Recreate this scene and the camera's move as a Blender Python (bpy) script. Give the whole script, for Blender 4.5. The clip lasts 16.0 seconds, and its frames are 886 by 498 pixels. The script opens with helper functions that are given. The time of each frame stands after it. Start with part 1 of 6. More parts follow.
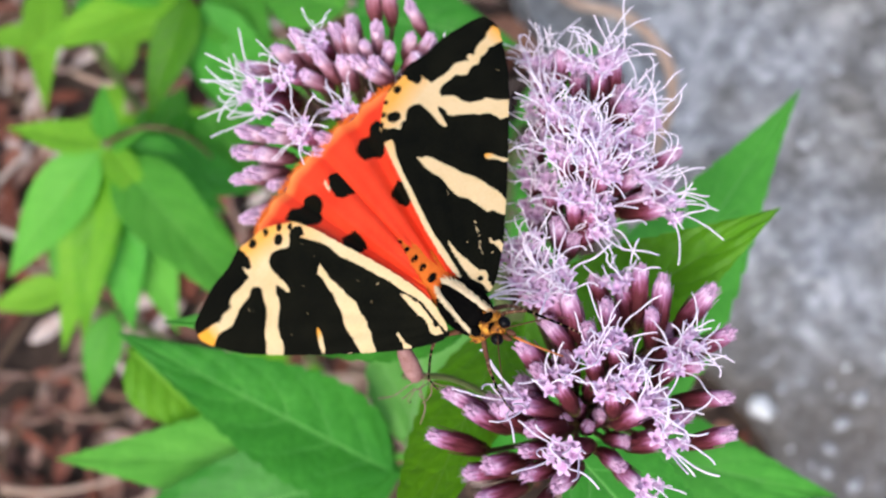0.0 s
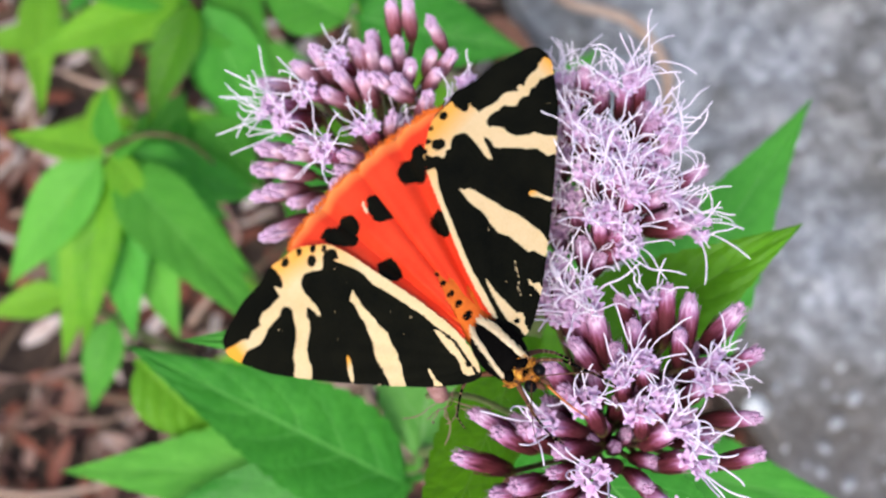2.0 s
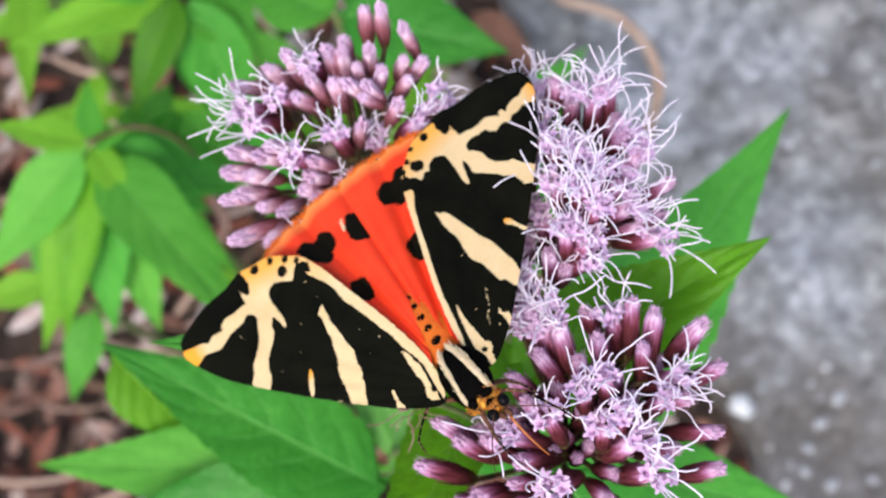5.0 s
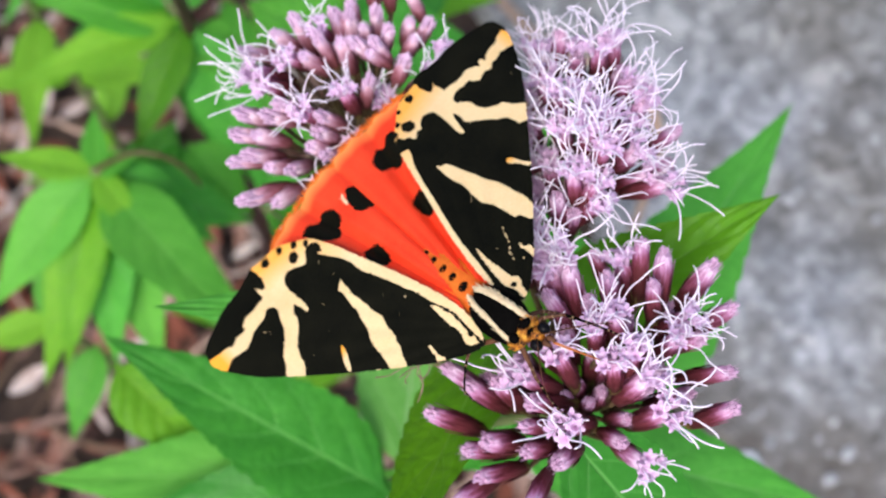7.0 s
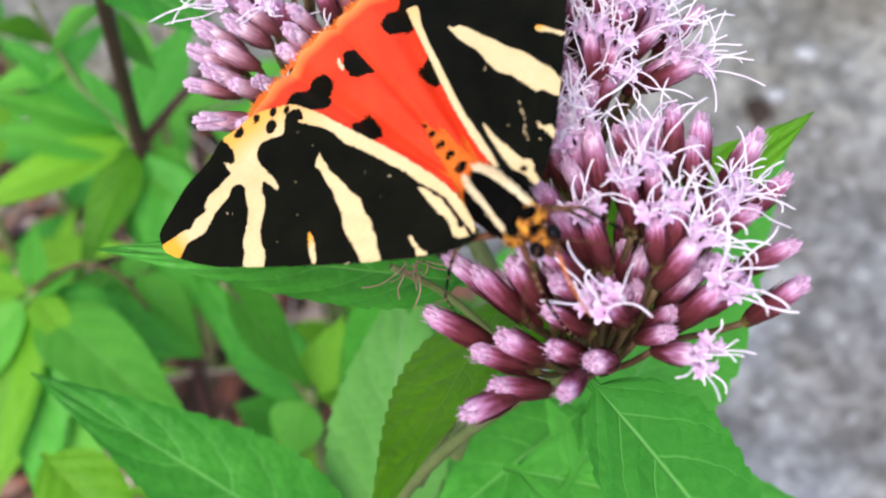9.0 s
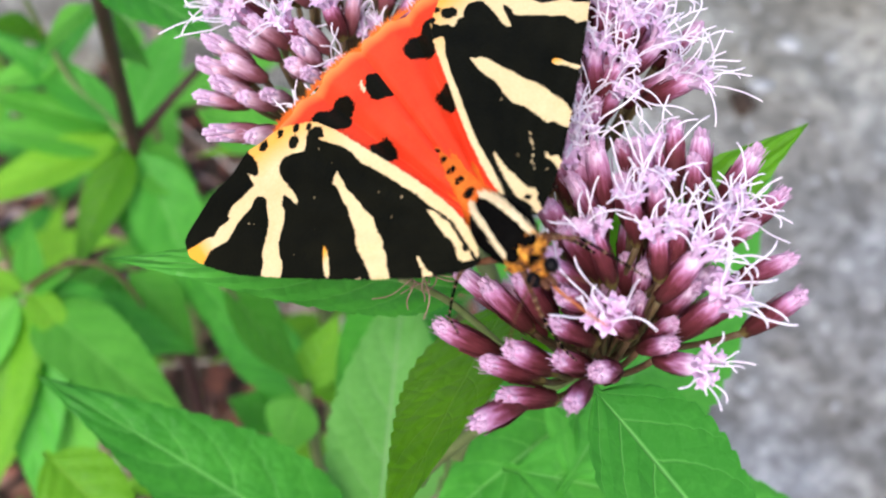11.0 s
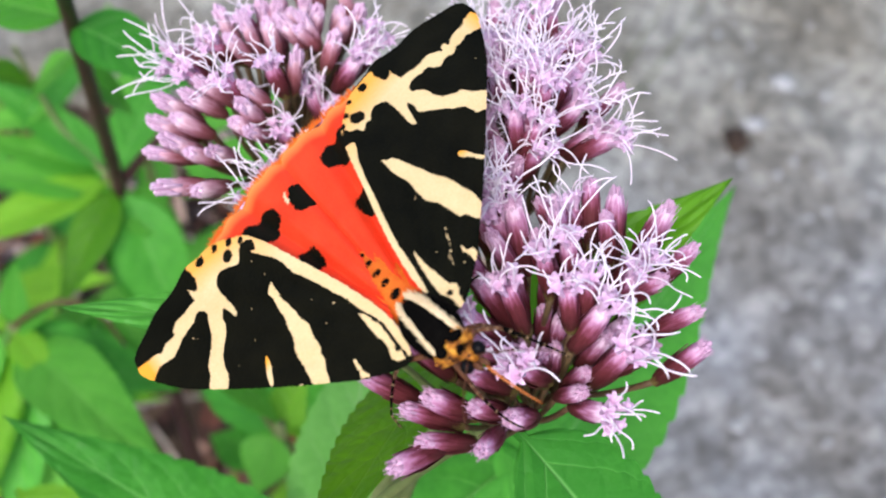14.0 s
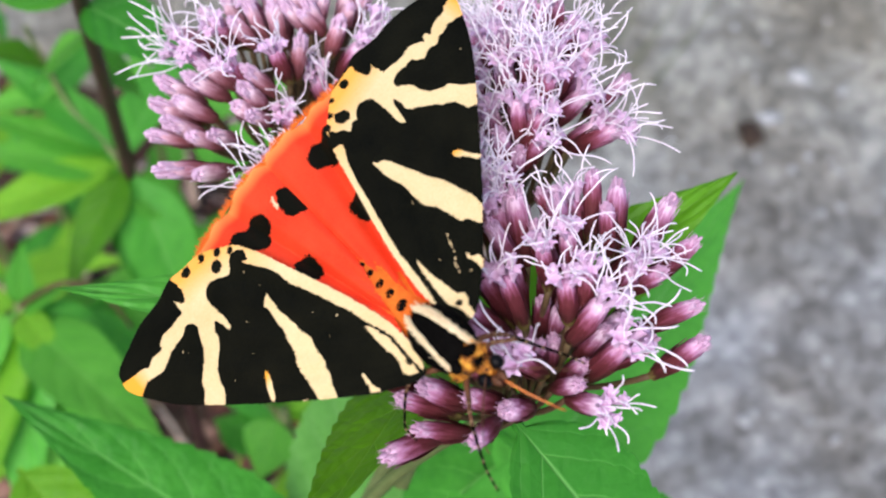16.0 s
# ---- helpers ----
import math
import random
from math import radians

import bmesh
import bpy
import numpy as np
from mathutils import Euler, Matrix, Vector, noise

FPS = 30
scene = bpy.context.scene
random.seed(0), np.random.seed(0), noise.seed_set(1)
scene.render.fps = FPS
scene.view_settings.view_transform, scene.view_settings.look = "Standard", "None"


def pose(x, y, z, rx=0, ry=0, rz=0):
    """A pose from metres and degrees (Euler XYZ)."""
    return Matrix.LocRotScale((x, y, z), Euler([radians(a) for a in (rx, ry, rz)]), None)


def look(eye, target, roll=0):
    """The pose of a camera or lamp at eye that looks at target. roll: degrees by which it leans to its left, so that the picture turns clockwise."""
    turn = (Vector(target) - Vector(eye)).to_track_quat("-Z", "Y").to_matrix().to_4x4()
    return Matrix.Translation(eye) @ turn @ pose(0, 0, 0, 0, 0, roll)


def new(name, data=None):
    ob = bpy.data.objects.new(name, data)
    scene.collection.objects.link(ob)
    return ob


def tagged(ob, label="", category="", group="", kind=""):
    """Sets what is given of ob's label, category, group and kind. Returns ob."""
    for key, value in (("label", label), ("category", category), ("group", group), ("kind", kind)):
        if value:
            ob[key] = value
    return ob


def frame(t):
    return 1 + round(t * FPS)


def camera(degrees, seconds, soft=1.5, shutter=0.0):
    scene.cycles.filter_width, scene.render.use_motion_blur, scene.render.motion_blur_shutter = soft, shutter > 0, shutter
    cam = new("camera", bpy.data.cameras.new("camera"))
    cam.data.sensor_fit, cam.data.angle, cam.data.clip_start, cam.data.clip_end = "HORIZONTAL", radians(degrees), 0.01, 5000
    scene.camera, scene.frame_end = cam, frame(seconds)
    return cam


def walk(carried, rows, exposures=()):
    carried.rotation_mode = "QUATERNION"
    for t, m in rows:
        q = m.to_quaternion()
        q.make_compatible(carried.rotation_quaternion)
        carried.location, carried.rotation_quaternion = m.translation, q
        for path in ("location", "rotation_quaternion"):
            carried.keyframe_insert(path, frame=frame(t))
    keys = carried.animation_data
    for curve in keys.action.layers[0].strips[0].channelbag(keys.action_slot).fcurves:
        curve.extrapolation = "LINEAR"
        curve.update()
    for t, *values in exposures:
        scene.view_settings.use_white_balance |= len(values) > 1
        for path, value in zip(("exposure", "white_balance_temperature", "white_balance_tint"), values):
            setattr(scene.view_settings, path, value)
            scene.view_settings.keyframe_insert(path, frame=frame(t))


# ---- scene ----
cam = camera(40, 16.0, soft=2.2)
cam.data.dof.use_dof = True
cam.data.dof.focus_distance = 0.107
cam.data.dof.aperture_fstop = 35.0

PATH = [
    (0, 0.00204, -0.00284, 0.50448, 13.335, 0.397, 0.343),
    (0.2, 0.00200, -0.00269, 0.50493, 14.272, -0.105, 0.330),
    (0.5, 0.00195, -0.00247, 0.50561, 13.160, 0.359, 0.597),
    (0.7, 0.00292, -0.00213, 0.50565, 13.336, 1.331, 0.781),
    (1, 0.00438, -0.00163, 0.50571, 12.824, 0.734, 0.582),
    (1.2, 0.00330, -0.00118, 0.50513, 12.679, 1.401, 0.645),
    (1.5, 0.00167, -0.00050, 0.50426, 12.836, 0.249, 0.250),
    (1.7, 0.00023, -0.00039, 0.50422, 13.947, 0.696, 0.305),
    (2, -0.00193, -0.00022, 0.50417, 13.088, -0.234, 0.019),
    (2.2, -0.00106, 0.00061, 0.50381, 13.677, -0.909, 0.080),
    (2.5, 0.00025, 0.00185, 0.50327, 12.854, -0.445, 0.513),
    (3, 0.00079, 0.00343, 0.50258, 12.513, -0.482, 0.820),
    (3.2, 0.00083, 0.00323, 0.50260, 12.501, -0.021, 0.916),
    (3.5, 0.00089, 0.00292, 0.50264, 12.418, -0.577, 0.784),
    (5.8, 0.00118, -0.00074, 0.50523, 12.603, -0.659, 0.974),
    (6, 0.00242, -0.00190, 0.50495, 12.466, -0.365, 0.618),
    (6.2, 0.00169, -0.00298, 0.50559, 11.651, -0.249, 0.555),
    (6.5, 0.00060, -0.00459, 0.50656, 12.616, -0.347, 0.401),
    (6.7, 0.00054, -0.00772, 0.50416, 14.410, 0.305, 0.617),
    (7, 0.00046, -0.01242, 0.50057, 16.982, -0.501, 0.485),
    (7.2, 0.00066, -0.01620, 0.49540, 20.600, -0.600, 0.150),
    (7.3, 0.00076, -0.01810, 0.49284, 21.484, -0.349, 0.072),
    (7.5, 0.00096, -0.02189, 0.48772, 22.262, -0.464, -0.322),
    (8, -0.00142, -0.02513, 0.47783, 27.092, -0.516, -0.928),
    (8.2, -0.00186, -0.02714, 0.47380, 27.436, -0.759, -0.961),
    (8.5, -0.00253, -0.03016, 0.46775, 30.997, -1.453, -1.190),
    (8.7, -0.00758, -0.03336, 0.46762, 30.615, -2.665, -1.942),
    (9, -0.00368, -0.03845, 0.46777, 30.930, -2.225, -1.714),
    (9.2, -0.00389, -0.03839, 0.46807, 31.544, -1.790, -1.476),
    (11.3, -0.00609, -0.03775, 0.47125, 29.703, -2.975, -2.416),
    (11.5, -0.00151, -0.03765, 0.47073, 29.394, -2.339, -2.465),
    (11.7, -0.00197, -0.03724, 0.47163, 30.128, -2.633, -2.644),
    (12, -0.00266, -0.03663, 0.47299, 29.646, -2.584, -2.634),
    (12.2, -0.00228, -0.03767, 0.47358, 30.129, -3.047, -2.859),
    (12.5, -0.00171, -0.03922, 0.47447, 29.793, -2.459, -2.463),
    (12.7, -0.00013, -0.03767, 0.47506, 29.276, -2.357, -2.452),
    (12.9, 0.00145, -0.03612, 0.47565, 29.078, -2.221, -2.421),
    (13, 0.00224, -0.03535, 0.47595, 30.068, -2.107, -2.379),
    (13.2, 0.00216, -0.03574, 0.47665, 30.571, -1.644, -1.793),
    (13.5, 0.00205, -0.03633, 0.47770, 31.064, -2.486, -1.817),
    (13.7, 0.00176, -0.03751, 0.47744, 31.581, -2.804, -1.986),
    (14, 0.00132, -0.03929, 0.47704, 31.776, -2.504, -1.766),
    (14.2, 0.00192, -0.03969, 0.47678, 32.349, -2.309, -1.486),
    (14.5, 0.00283, -0.04030, 0.47638, 31.909, -2.446, -1.333),
    (14.7, 0.00234, -0.04039, 0.47643, 32.023, -2.531, -1.178),
    (15, 0.00160, -0.04053, 0.47651, 31.231, -2.608, -0.913),
    (15.2, 0.00175, -0.03952, 0.47639, 31.339, -2.672, -1.014),
    (15.5, 0.00197, -0.03801, 0.47620, 31.079, -2.405, -0.944),
    (15.7, 0.00223, -0.03839, 0.47635, 30.741, -2.506, -0.783),
    (16, 0.00262, -0.03895, 0.47658, 31.165, -2.549, -0.476),
]

walk(cam, [(t, pose(x, y, z, rx, ry, rz)) for t, x, y, z, rx, ry, rz in PATH],
     exposures=[(0, 0.58), (6.5, 0.58), (9, 0.70), (11.5, 0.75), (12.7, 0.75), (13.7, 0.65), (14.5, 0.60), (16, 0.57)])

# ---- light: open shade under a bright, hazy sky ----
SUN_ELEVATION, SUN_TURN = radians(58), radians(205)
world = bpy.data.worlds.new("sky")
scene.world = world
world.use_nodes = True
sky = world.node_tree.nodes.new("ShaderNodeTexSky")
sky.sky_type, sky.sun_disc = "NISHITA", False
sky.sun_elevation, sky.sun_rotation = SUN_ELEVATION, SUN_TURN
sky.air_density, sky.dust_density, sky.ozone_density = 1.0, 3.0, 1.0
background = world.node_tree.nodes["Background"]
world.node_tree.links.new(sky.outputs["Color"], background.inputs["Color"])
background.inputs["Strength"].default_value = 0.15
sun_data = bpy.data.lights.new("sun", "SUN")
sun_data.energy, sun_data.angle, sun_data.color = 1.5, radians(25), (1.0, 0.975, 0.94)
sun = new("sun", sun_data)
toward = Vector((math.sin(SUN_TURN) * math.cos(SUN_ELEVATION), math.cos(SUN_TURN) * math.cos(SUN_ELEVATION), math.sin(SUN_ELEVATION)))
sun.matrix_world = look(toward * 5, (0, 0, 0))

# ---- materials ----
MM = 0.001


def nodes_of(name):
    m = bpy.data.materials.new(name)
    m.use_nodes = True
    return m, m.node_tree.nodes, m.node_tree.links, m.node_tree.nodes["Principled BSDF"]


def ramp_node(nt, links, value, stops):
    r = nt.new("ShaderNodeValToRGB")
    while len(r.color_ramp.elements) < len(stops):
        r.color_ramp.elements.new(0.5)
    for e, (at, colour) in zip(r.color_ramp.elements, stops):
        e.position, e.color = at, (*colour, 1)
    links.new(value, r.inputs["Fac"])
    return r


def noise_node(nt, links, scale, detail=4.0, rough=0.55, coord="Object"):
    c = nt.new("ShaderNodeTexCoord")
    n = nt.new("ShaderNodeTexNoise")
    n.inputs["Scale"].default_value, n.inputs["Detail"].default_value, n.inputs["Roughness"].default_value = scale, detail, rough
    links.new(c.outputs[coord], n.inputs["Vector"])
    return n


def maths(nt, links, op, a, b=0.0, clamp=False):
    n = nt.new("ShaderNodeMath")
    n.operation, n.use_clamp = op, clamp
    for socket, v in zip(n.inputs, (a, b)):
        if isinstance(v, (int, float)):
            socket.default_value = v
        else:
            links.new(v, socket)
    return n.outputs[0]


def mixed(nt, links, fac, a, b, blend="MIX"):
    n = nt.new("ShaderNodeMix")
    n.data_type, n.blend_type = "RGBA", blend
    for socket, v in ((n.inputs[0], fac), (n.inputs[6], a), (n.inputs[7], b)):
        if isinstance(v, (int, float)):
            socket.default_value = v
        elif isinstance(v, tuple):
            socket.default_value = (*v, 1)
        else:
            links.new(v, socket)
    return n.outputs[2]


def bumped(nt, links, bsdf, height, distance, strength=1.0):
    b = nt.new("ShaderNodeBump")
    b.inputs["Distance"].default_value, b.inputs["Strength"].default_value = distance, strength
    links.new(height, b.inputs["Height"])
    links.new(b.outputs["Normal"], bsdf.inputs["Normal"])


def plain(name, stops, scale, rough=0.6, bump=0.0, fine=5.0, gloss=0.4, coord="Object"):
    """A surface whose colour wanders along a ramp by noise at two scales."""
    m, nt, links, bsdf = nodes_of(name)
    big, small = noise_node(nt, links, scale, coord=coord), noise_node(nt, links, scale * fine, coord=coord)
    both = maths(nt, links, "ADD", maths(nt, links, "MULTIPLY", big.outputs["Fac"], 0.6), maths(nt, links, "MULTIPLY", small.outputs["Fac"], 0.4))
    r = ramp_node(nt, links, both, stops)
    links.new(r.outputs["Color"], bsdf.inputs["Base Color"])
    bsdf.inputs["Roughness"].default_value, bsdf.inputs["Specular IOR Level"].default_value = rough, gloss
    if bump:
        bumped(nt, links, bsdf, both, bump)
    return m


def leaf_material(name, dark, light, vein, see=0.3, rough=0.42):
    """Leaf tissue: pale midrib and side veins by the blade's own coordinates, blotches, and light through the blade."""
    m, nt, links, bsdf = nodes_of(name)
    uv = nt.new("ShaderNodeUVMap")
    uv.uv_map = "blade"
    sep = nt.new("ShaderNodeSeparateXYZ")
    links.new(uv.outputs["UV"], sep.inputs[0])
    across = maths(nt, links, "ABSOLUTE", sep.outputs["X"])
    wob = noise_node(nt, links, 120)
    bow = maths(nt, links, "ADD", maths(nt, links, "MULTIPLY", across, 0.16), maths(nt, links, "MULTIPLY", maths(nt, links, "MULTIPLY", across, across), 0.10))
    along = maths(nt, links, "SUBTRACT", sep.outputs["Y"], bow)
    along = maths(nt, links, "ADD", along, maths(nt, links, "MULTIPLY", wob.outputs["Fac"], 0.06))
    tri = maths(nt, links, "PINGPONG", along, 0.075)
    fade = maths(nt, links, "SUBTRACT", 1.15, across, True)
    side = maths(nt, links, "MULTIPLY", maths(nt, links, "SUBTRACT", 1.0, maths(nt, links, "DIVIDE", tri, 0.008), True), fade)
    mid = maths(nt, links, "SUBTRACT", 1.0, maths(nt, links, "DIVIDE", across, 0.045), True)
    fine = nt.new("ShaderNodeTexVoronoi")
    fine.feature = "DISTANCE_TO_EDGE"
    fine.inputs["Scale"].default_value = 900
    c = nt.new("ShaderNodeTexCoord")
    links.new(c.outputs["Object"], fine.inputs["Vector"])
    net = maths(nt, links, "SUBTRACT", 1.0, maths(nt, links, "DIVIDE", fine.outputs["Distance"], 0.12), True)
    veins = maths(nt, links, "MAXIMUM", maths(nt, links, "MULTIPLY", side, 0.42), maths(nt, links, "MULTIPLY", mid, 0.8))
    veins = maths(nt, links, "MAXIMUM", veins, maths(nt, links, "MULTIPLY", net, 0.03))
    blot, grain = noise_node(nt, links, 60), noise_node(nt, links, 700)
    info = nt.new("ShaderNodeObjectInfo")
    fac = maths(nt, links, "ADD", maths(nt, links, "MULTIPLY", blot.outputs["Fac"], 0.7), maths(nt, links, "MULTIPLY", grain.outputs["Fac"], 0.3))
    fac = maths(nt, links, "ADD", fac, maths(nt, links, "MULTIPLY", maths(nt, links, "SUBTRACT", info.outputs["Random"], 0.5), 0.35))
    r = ramp_node(nt, links, fac, [(0.3, dark), (0.7, light)])
    colour = mixed(nt, links, veins, r.outputs["Color"], vein)
    links.new(colour, bsdf.inputs["Base Color"])
    bsdf.inputs["Roughness"].default_value, bsdf.inputs["Specular IOR Level"].default_value = rough, 0.22
    quilt = noise_node(nt, links, 190, 3)
    crease = nt.new("ShaderNodeTexVoronoi")
    crease.feature = "DISTANCE_TO_EDGE"
    crease.inputs["Scale"].default_value = 420
    links.new(c.outputs["Object"], crease.inputs["Vector"])
    puff = maths(nt, links, "MULTIPLY", maths(nt, links, "MINIMUM", crease.outputs["Distance"], 0.25), 1.6)
    bulge = maths(nt, links, "MULTIPLY", tri, 9.0)
    height = maths(nt, links, "ADD", maths(nt, links, "MULTIPLY", grain.outputs["Fac"], 0.15), maths(nt, links, "ADD", maths(nt, links, "MULTIPLY", quilt.outputs["Fac"], 0.8), maths(nt, links, "ADD", puff, bulge)))
    height = maths(nt, links, "SUBTRACT", height, maths(nt, links, "MULTIPLY", veins, 0.9))
    bumped(nt, links, bsdf, height, 0.00028, 0.65)
    thin = nt.new("ShaderNodeBsdfTranslucent")
    lit = mixed(nt, links, 1.0, colour, (1.0, 1.0, 0.35), "MULTIPLY")
    links.new(lit, thin.inputs["Color"])
    mix = nt.new("ShaderNodeMixShader")
    mix.inputs[0].default_value = see
    links.new(bsdf.outputs[0], mix.inputs[1])
    links.new(thin.outputs[0], mix.inputs[2])
    links.new(mix.outputs[0], nt["Material Output"].inputs["Surface"])
    return m


def head_material(name, stops):
    """Bracts: darkest at the foot and pink at the mouth, each head a little different."""
    m, nt, links, bsdf = nodes_of(name)
    c = nt.new("ShaderNodeTexCoord")
    sep = nt.new("ShaderNodeSeparateXYZ")
    links.new(c.outputs["Object"], sep.inputs[0])
    info = nt.new("ShaderNodeObjectInfo")
    n = noise_node(nt, links, 700)
    long = nt.new("ShaderNodeMapping")
    long.inputs["Scale"].default_value = (1, 1, 0.12)
    links.new(c.outputs["Object"], long.inputs["Vector"])
    streak = nt.new("ShaderNodeTexNoise")
    streak.inputs["Scale"].default_value, streak.inputs["Detail"].default_value = 3200, 3
    links.new(long.outputs["Vector"], streak.inputs["Vector"])
    z = maths(nt, links, "MULTIPLY", sep.outputs["Z"], 1000 / 7.0)
    z = maths(nt, links, "ADD", z, maths(nt, links, "MULTIPLY", maths(nt, links, "SUBTRACT", streak.outputs["Fac"], 0.5), 0.42))
    z = maths(nt, links, "ADD", z, maths(nt, links, "MULTIPLY", maths(nt, links, "SUBTRACT", n.outputs["Fac"], 0.5), 0.3))
    z = maths(nt, links, "ADD", z, maths(nt, links, "MULTIPLY", maths(nt, links, "SUBTRACT", info.outputs["Random"], 0.5), 0.22))
    r = ramp_node(nt, links, z, stops)
    links.new(r.outputs["Color"], bsdf.inputs["Base Color"])
    bsdf.inputs["Roughness"].default_value, bsdf.inputs["Specular IOR Level"].default_value = 0.6, 0.16
    bumped(nt, links, bsdf, maths(nt, links, "ADD", n.outputs["Fac"], maths(nt, links, "MULTIPLY", streak.outputs["Fac"], 1.4)), 0.00012, 0.8)
    return m


def rock_material():
    m, nt, links, bsdf = nodes_of("weathered_rock")
    big, mid, fine = noise_node(nt, links, 14, 6), noise_node(nt, links, 110, 8, 0.7), noise_node(nt, links, 260, 4, 0.7)
    speck = nt.new("ShaderNodeTexVoronoi")
    speck.inputs["Scale"].default_value = 150
    c = nt.new("ShaderNodeTexCoord")
    links.new(c.outputs["Object"], speck.inputs["Vector"])
    fac = maths(nt, links, "ADD", maths(nt, links, "MULTIPLY", big.outputs["Fac"], 0.3), maths(nt, links, "ADD", maths(nt, links, "MULTIPLY", mid.outputs["Fac"], 0.5), maths(nt, links, "MULTIPLY", fine.outputs["Fac"], 0.2)))
    r = ramp_node(nt, links, fac, [(0.40, (0.11, 0.11, 0.115)), (0.46, (0.205, 0.212, 0.227)), (0.52, (0.31, 0.322, 0.35)), (0.58, (0.56, 0.58, 0.62))])
    dot = maths(nt, links, "SUBTRACT", 1.0, maths(nt, links, "DIVIDE", speck.outputs["Distance"], 0.22), True)
    pick = maths(nt, links, "GREATER_THAN", mid.outputs["Fac"], 0.56)
    colour = mixed(nt, links, maths(nt, links, "MULTIPLY", maths(nt, links, "MULTIPLY", dot, pick), 0.5), r.outputs["Color"], (0.50, 0.51, 0.53))
    crust = noise_node(nt, links, 62, 5, 0.6)
    pale = ramp_node(nt, links, crust.outputs["Fac"], [(0.57, (0, 0, 0)), (0.68, (1, 1, 1))])
    colour = mixed(nt, links, maths(nt, links, "MULTIPLY", pale.outputs["Color"], 0.6), colour, (0.56, 0.58, 0.62))
    pits = ramp_node(nt, links, crust.outputs["Fac"], [(0.30, (1, 1, 1)), (0.40, (0, 0, 0))])
    colour = mixed(nt, links, maths(nt, links, "MULTIPLY", pits.outputs["Color"], 0.55), colour, (0.11, 0.108, 0.11))
    warm = ramp_node(nt, links, big.outputs["Fac"], [(0.35, (1.0, 0.93, 0.82)), (0.6, (1.0, 1.0, 1.0))])
    colour = mixed(nt, links, 1.0, colour, warm.outputs["Color"], "MULTIPLY")
    sep = nt.new("ShaderNodeSeparateXYZ")
    links.new(c.outputs["Object"], sep.inputs[0])
    # warmer, slightly darker tint that grows towards far y
    far_tint = maths(nt, links, "DIVIDE", maths(nt, links, "SUBTRACT", maths(nt, links, "ADD", sep.outputs["Y"], maths(nt, links, "MULTIPLY", big.outputs["Fac"], 0.15)), 0.27), 0.14, True)
    colour = mixed(nt, links, maths(nt, links, "MULTIPLY", far_tint, 0.85), colour, mixed(nt, links, 1.0, colour, (0.86, 0.81, 0.66), "MULTIPLY"))
    # soil brown near the front edge, with the crevice's shade painted into it
    near = maths(nt, links, "ADD", sep.outputs["Y"], maths(nt, links, "MULTIPLY", maths(nt, links, "SUBTRACT", sep.outputs["X"], 0.10), 0.55))
    dirt_shade = maths(nt, links, "DIVIDE", maths(nt, links, "SUBTRACT", maths(nt, links, "ADD", 0.045, maths(nt, links, "MULTIPLY", crust.outputs["Fac"], 0.15)), near), 0.06, True)
    colour = mixed(nt, links, maths(nt, links, "MULTIPLY", dirt_shade, 0.7), colour, (0.10, 0.082, 0.068))
    links.new(colour, bsdf.inputs["Base Color"])
    bsdf.inputs["Roughness"].default_value = 0.85
    h = maths(nt, links, "ADD", mid.outputs["Fac"], maths(nt, links, "MULTIPLY", fine.outputs["Fac"], 0.4))
    bumped(nt, links, bsdf, h, 0.004)
    return m


def litter_material():
    """Dead leaf scraps: each scrap takes its own colour from dark brown to bleached, with stains on it."""
    m, nt, links, bsdf = nodes_of("dead_leaves")
    own = nt.new("ShaderNodeNewGeometry")
    big, fine = noise_node(nt, links, 90), noise_node(nt, links, 600)
    fac = maths(nt, links, "ADD", maths(nt, links, "MULTIPLY", own.outputs["Random Per Island"], 0.8), maths(nt, links, "MULTIPLY", maths(nt, links, "SUBTRACT", big.outputs["Fac"], 0.35), 0.6))
    r = ramp_node(nt, links, fac, [(0.10, (0.016, 0.009, 0.008)), (0.28, (0.070, 0.032, 0.025)), (0.44, (0.21, 0.062, 0.036)), (0.58, (0.22, 0.115, 0.086)), (0.74, (0.36, 0.24, 0.20)), (0.90, (0.62, 0.52, 0.48))])
    links.new(r.outputs["Color"], bsdf.inputs["Base Color"])
    bsdf.inputs["Roughness"].default_value, bsdf.inputs["Specular IOR Level"].default_value = 0.8, 0.3
    bumped(nt, links, bsdf, fine.outputs["Fac"], 0.0006)
    return m


def scales_material(name, colour, second, tint=None, rough=0.6, gloss=0.03):
    """Wing scales: rows of fine grain, little gloss, and an optional second colour by the mesh's tint."""
    m, nt, links, bsdf = nodes_of(name)
    n, fine = noise_node(nt, links, 250), noise_node(nt, links, 5000, 2)
    fac = maths(nt, links, "ADD", maths(nt, links, "MULTIPLY", n.outputs["Fac"], 0.6), maths(nt, links, "MULTIPLY", fine.outputs["Fac"], 0.4))
    r = ramp_node(nt, links, fac, [(0.3, colour), (0.7, second)])
    out = r.outputs["Color"]
    if tint:
        a = nt.new("ShaderNodeAttribute")
        a.attribute_name = "tint"
        out = mixed(nt, links, a.outputs["Fac"], out, tint)
    links.new(out, bsdf.inputs["Base Color"])
    bsdf.inputs["Roughness"].default_value, bsdf.inputs["Specular IOR Level"].default_value = rough, gloss
    bumped(nt, links, bsdf, fine.outputs["Fac"], 0.00006, 0.6)
    return m


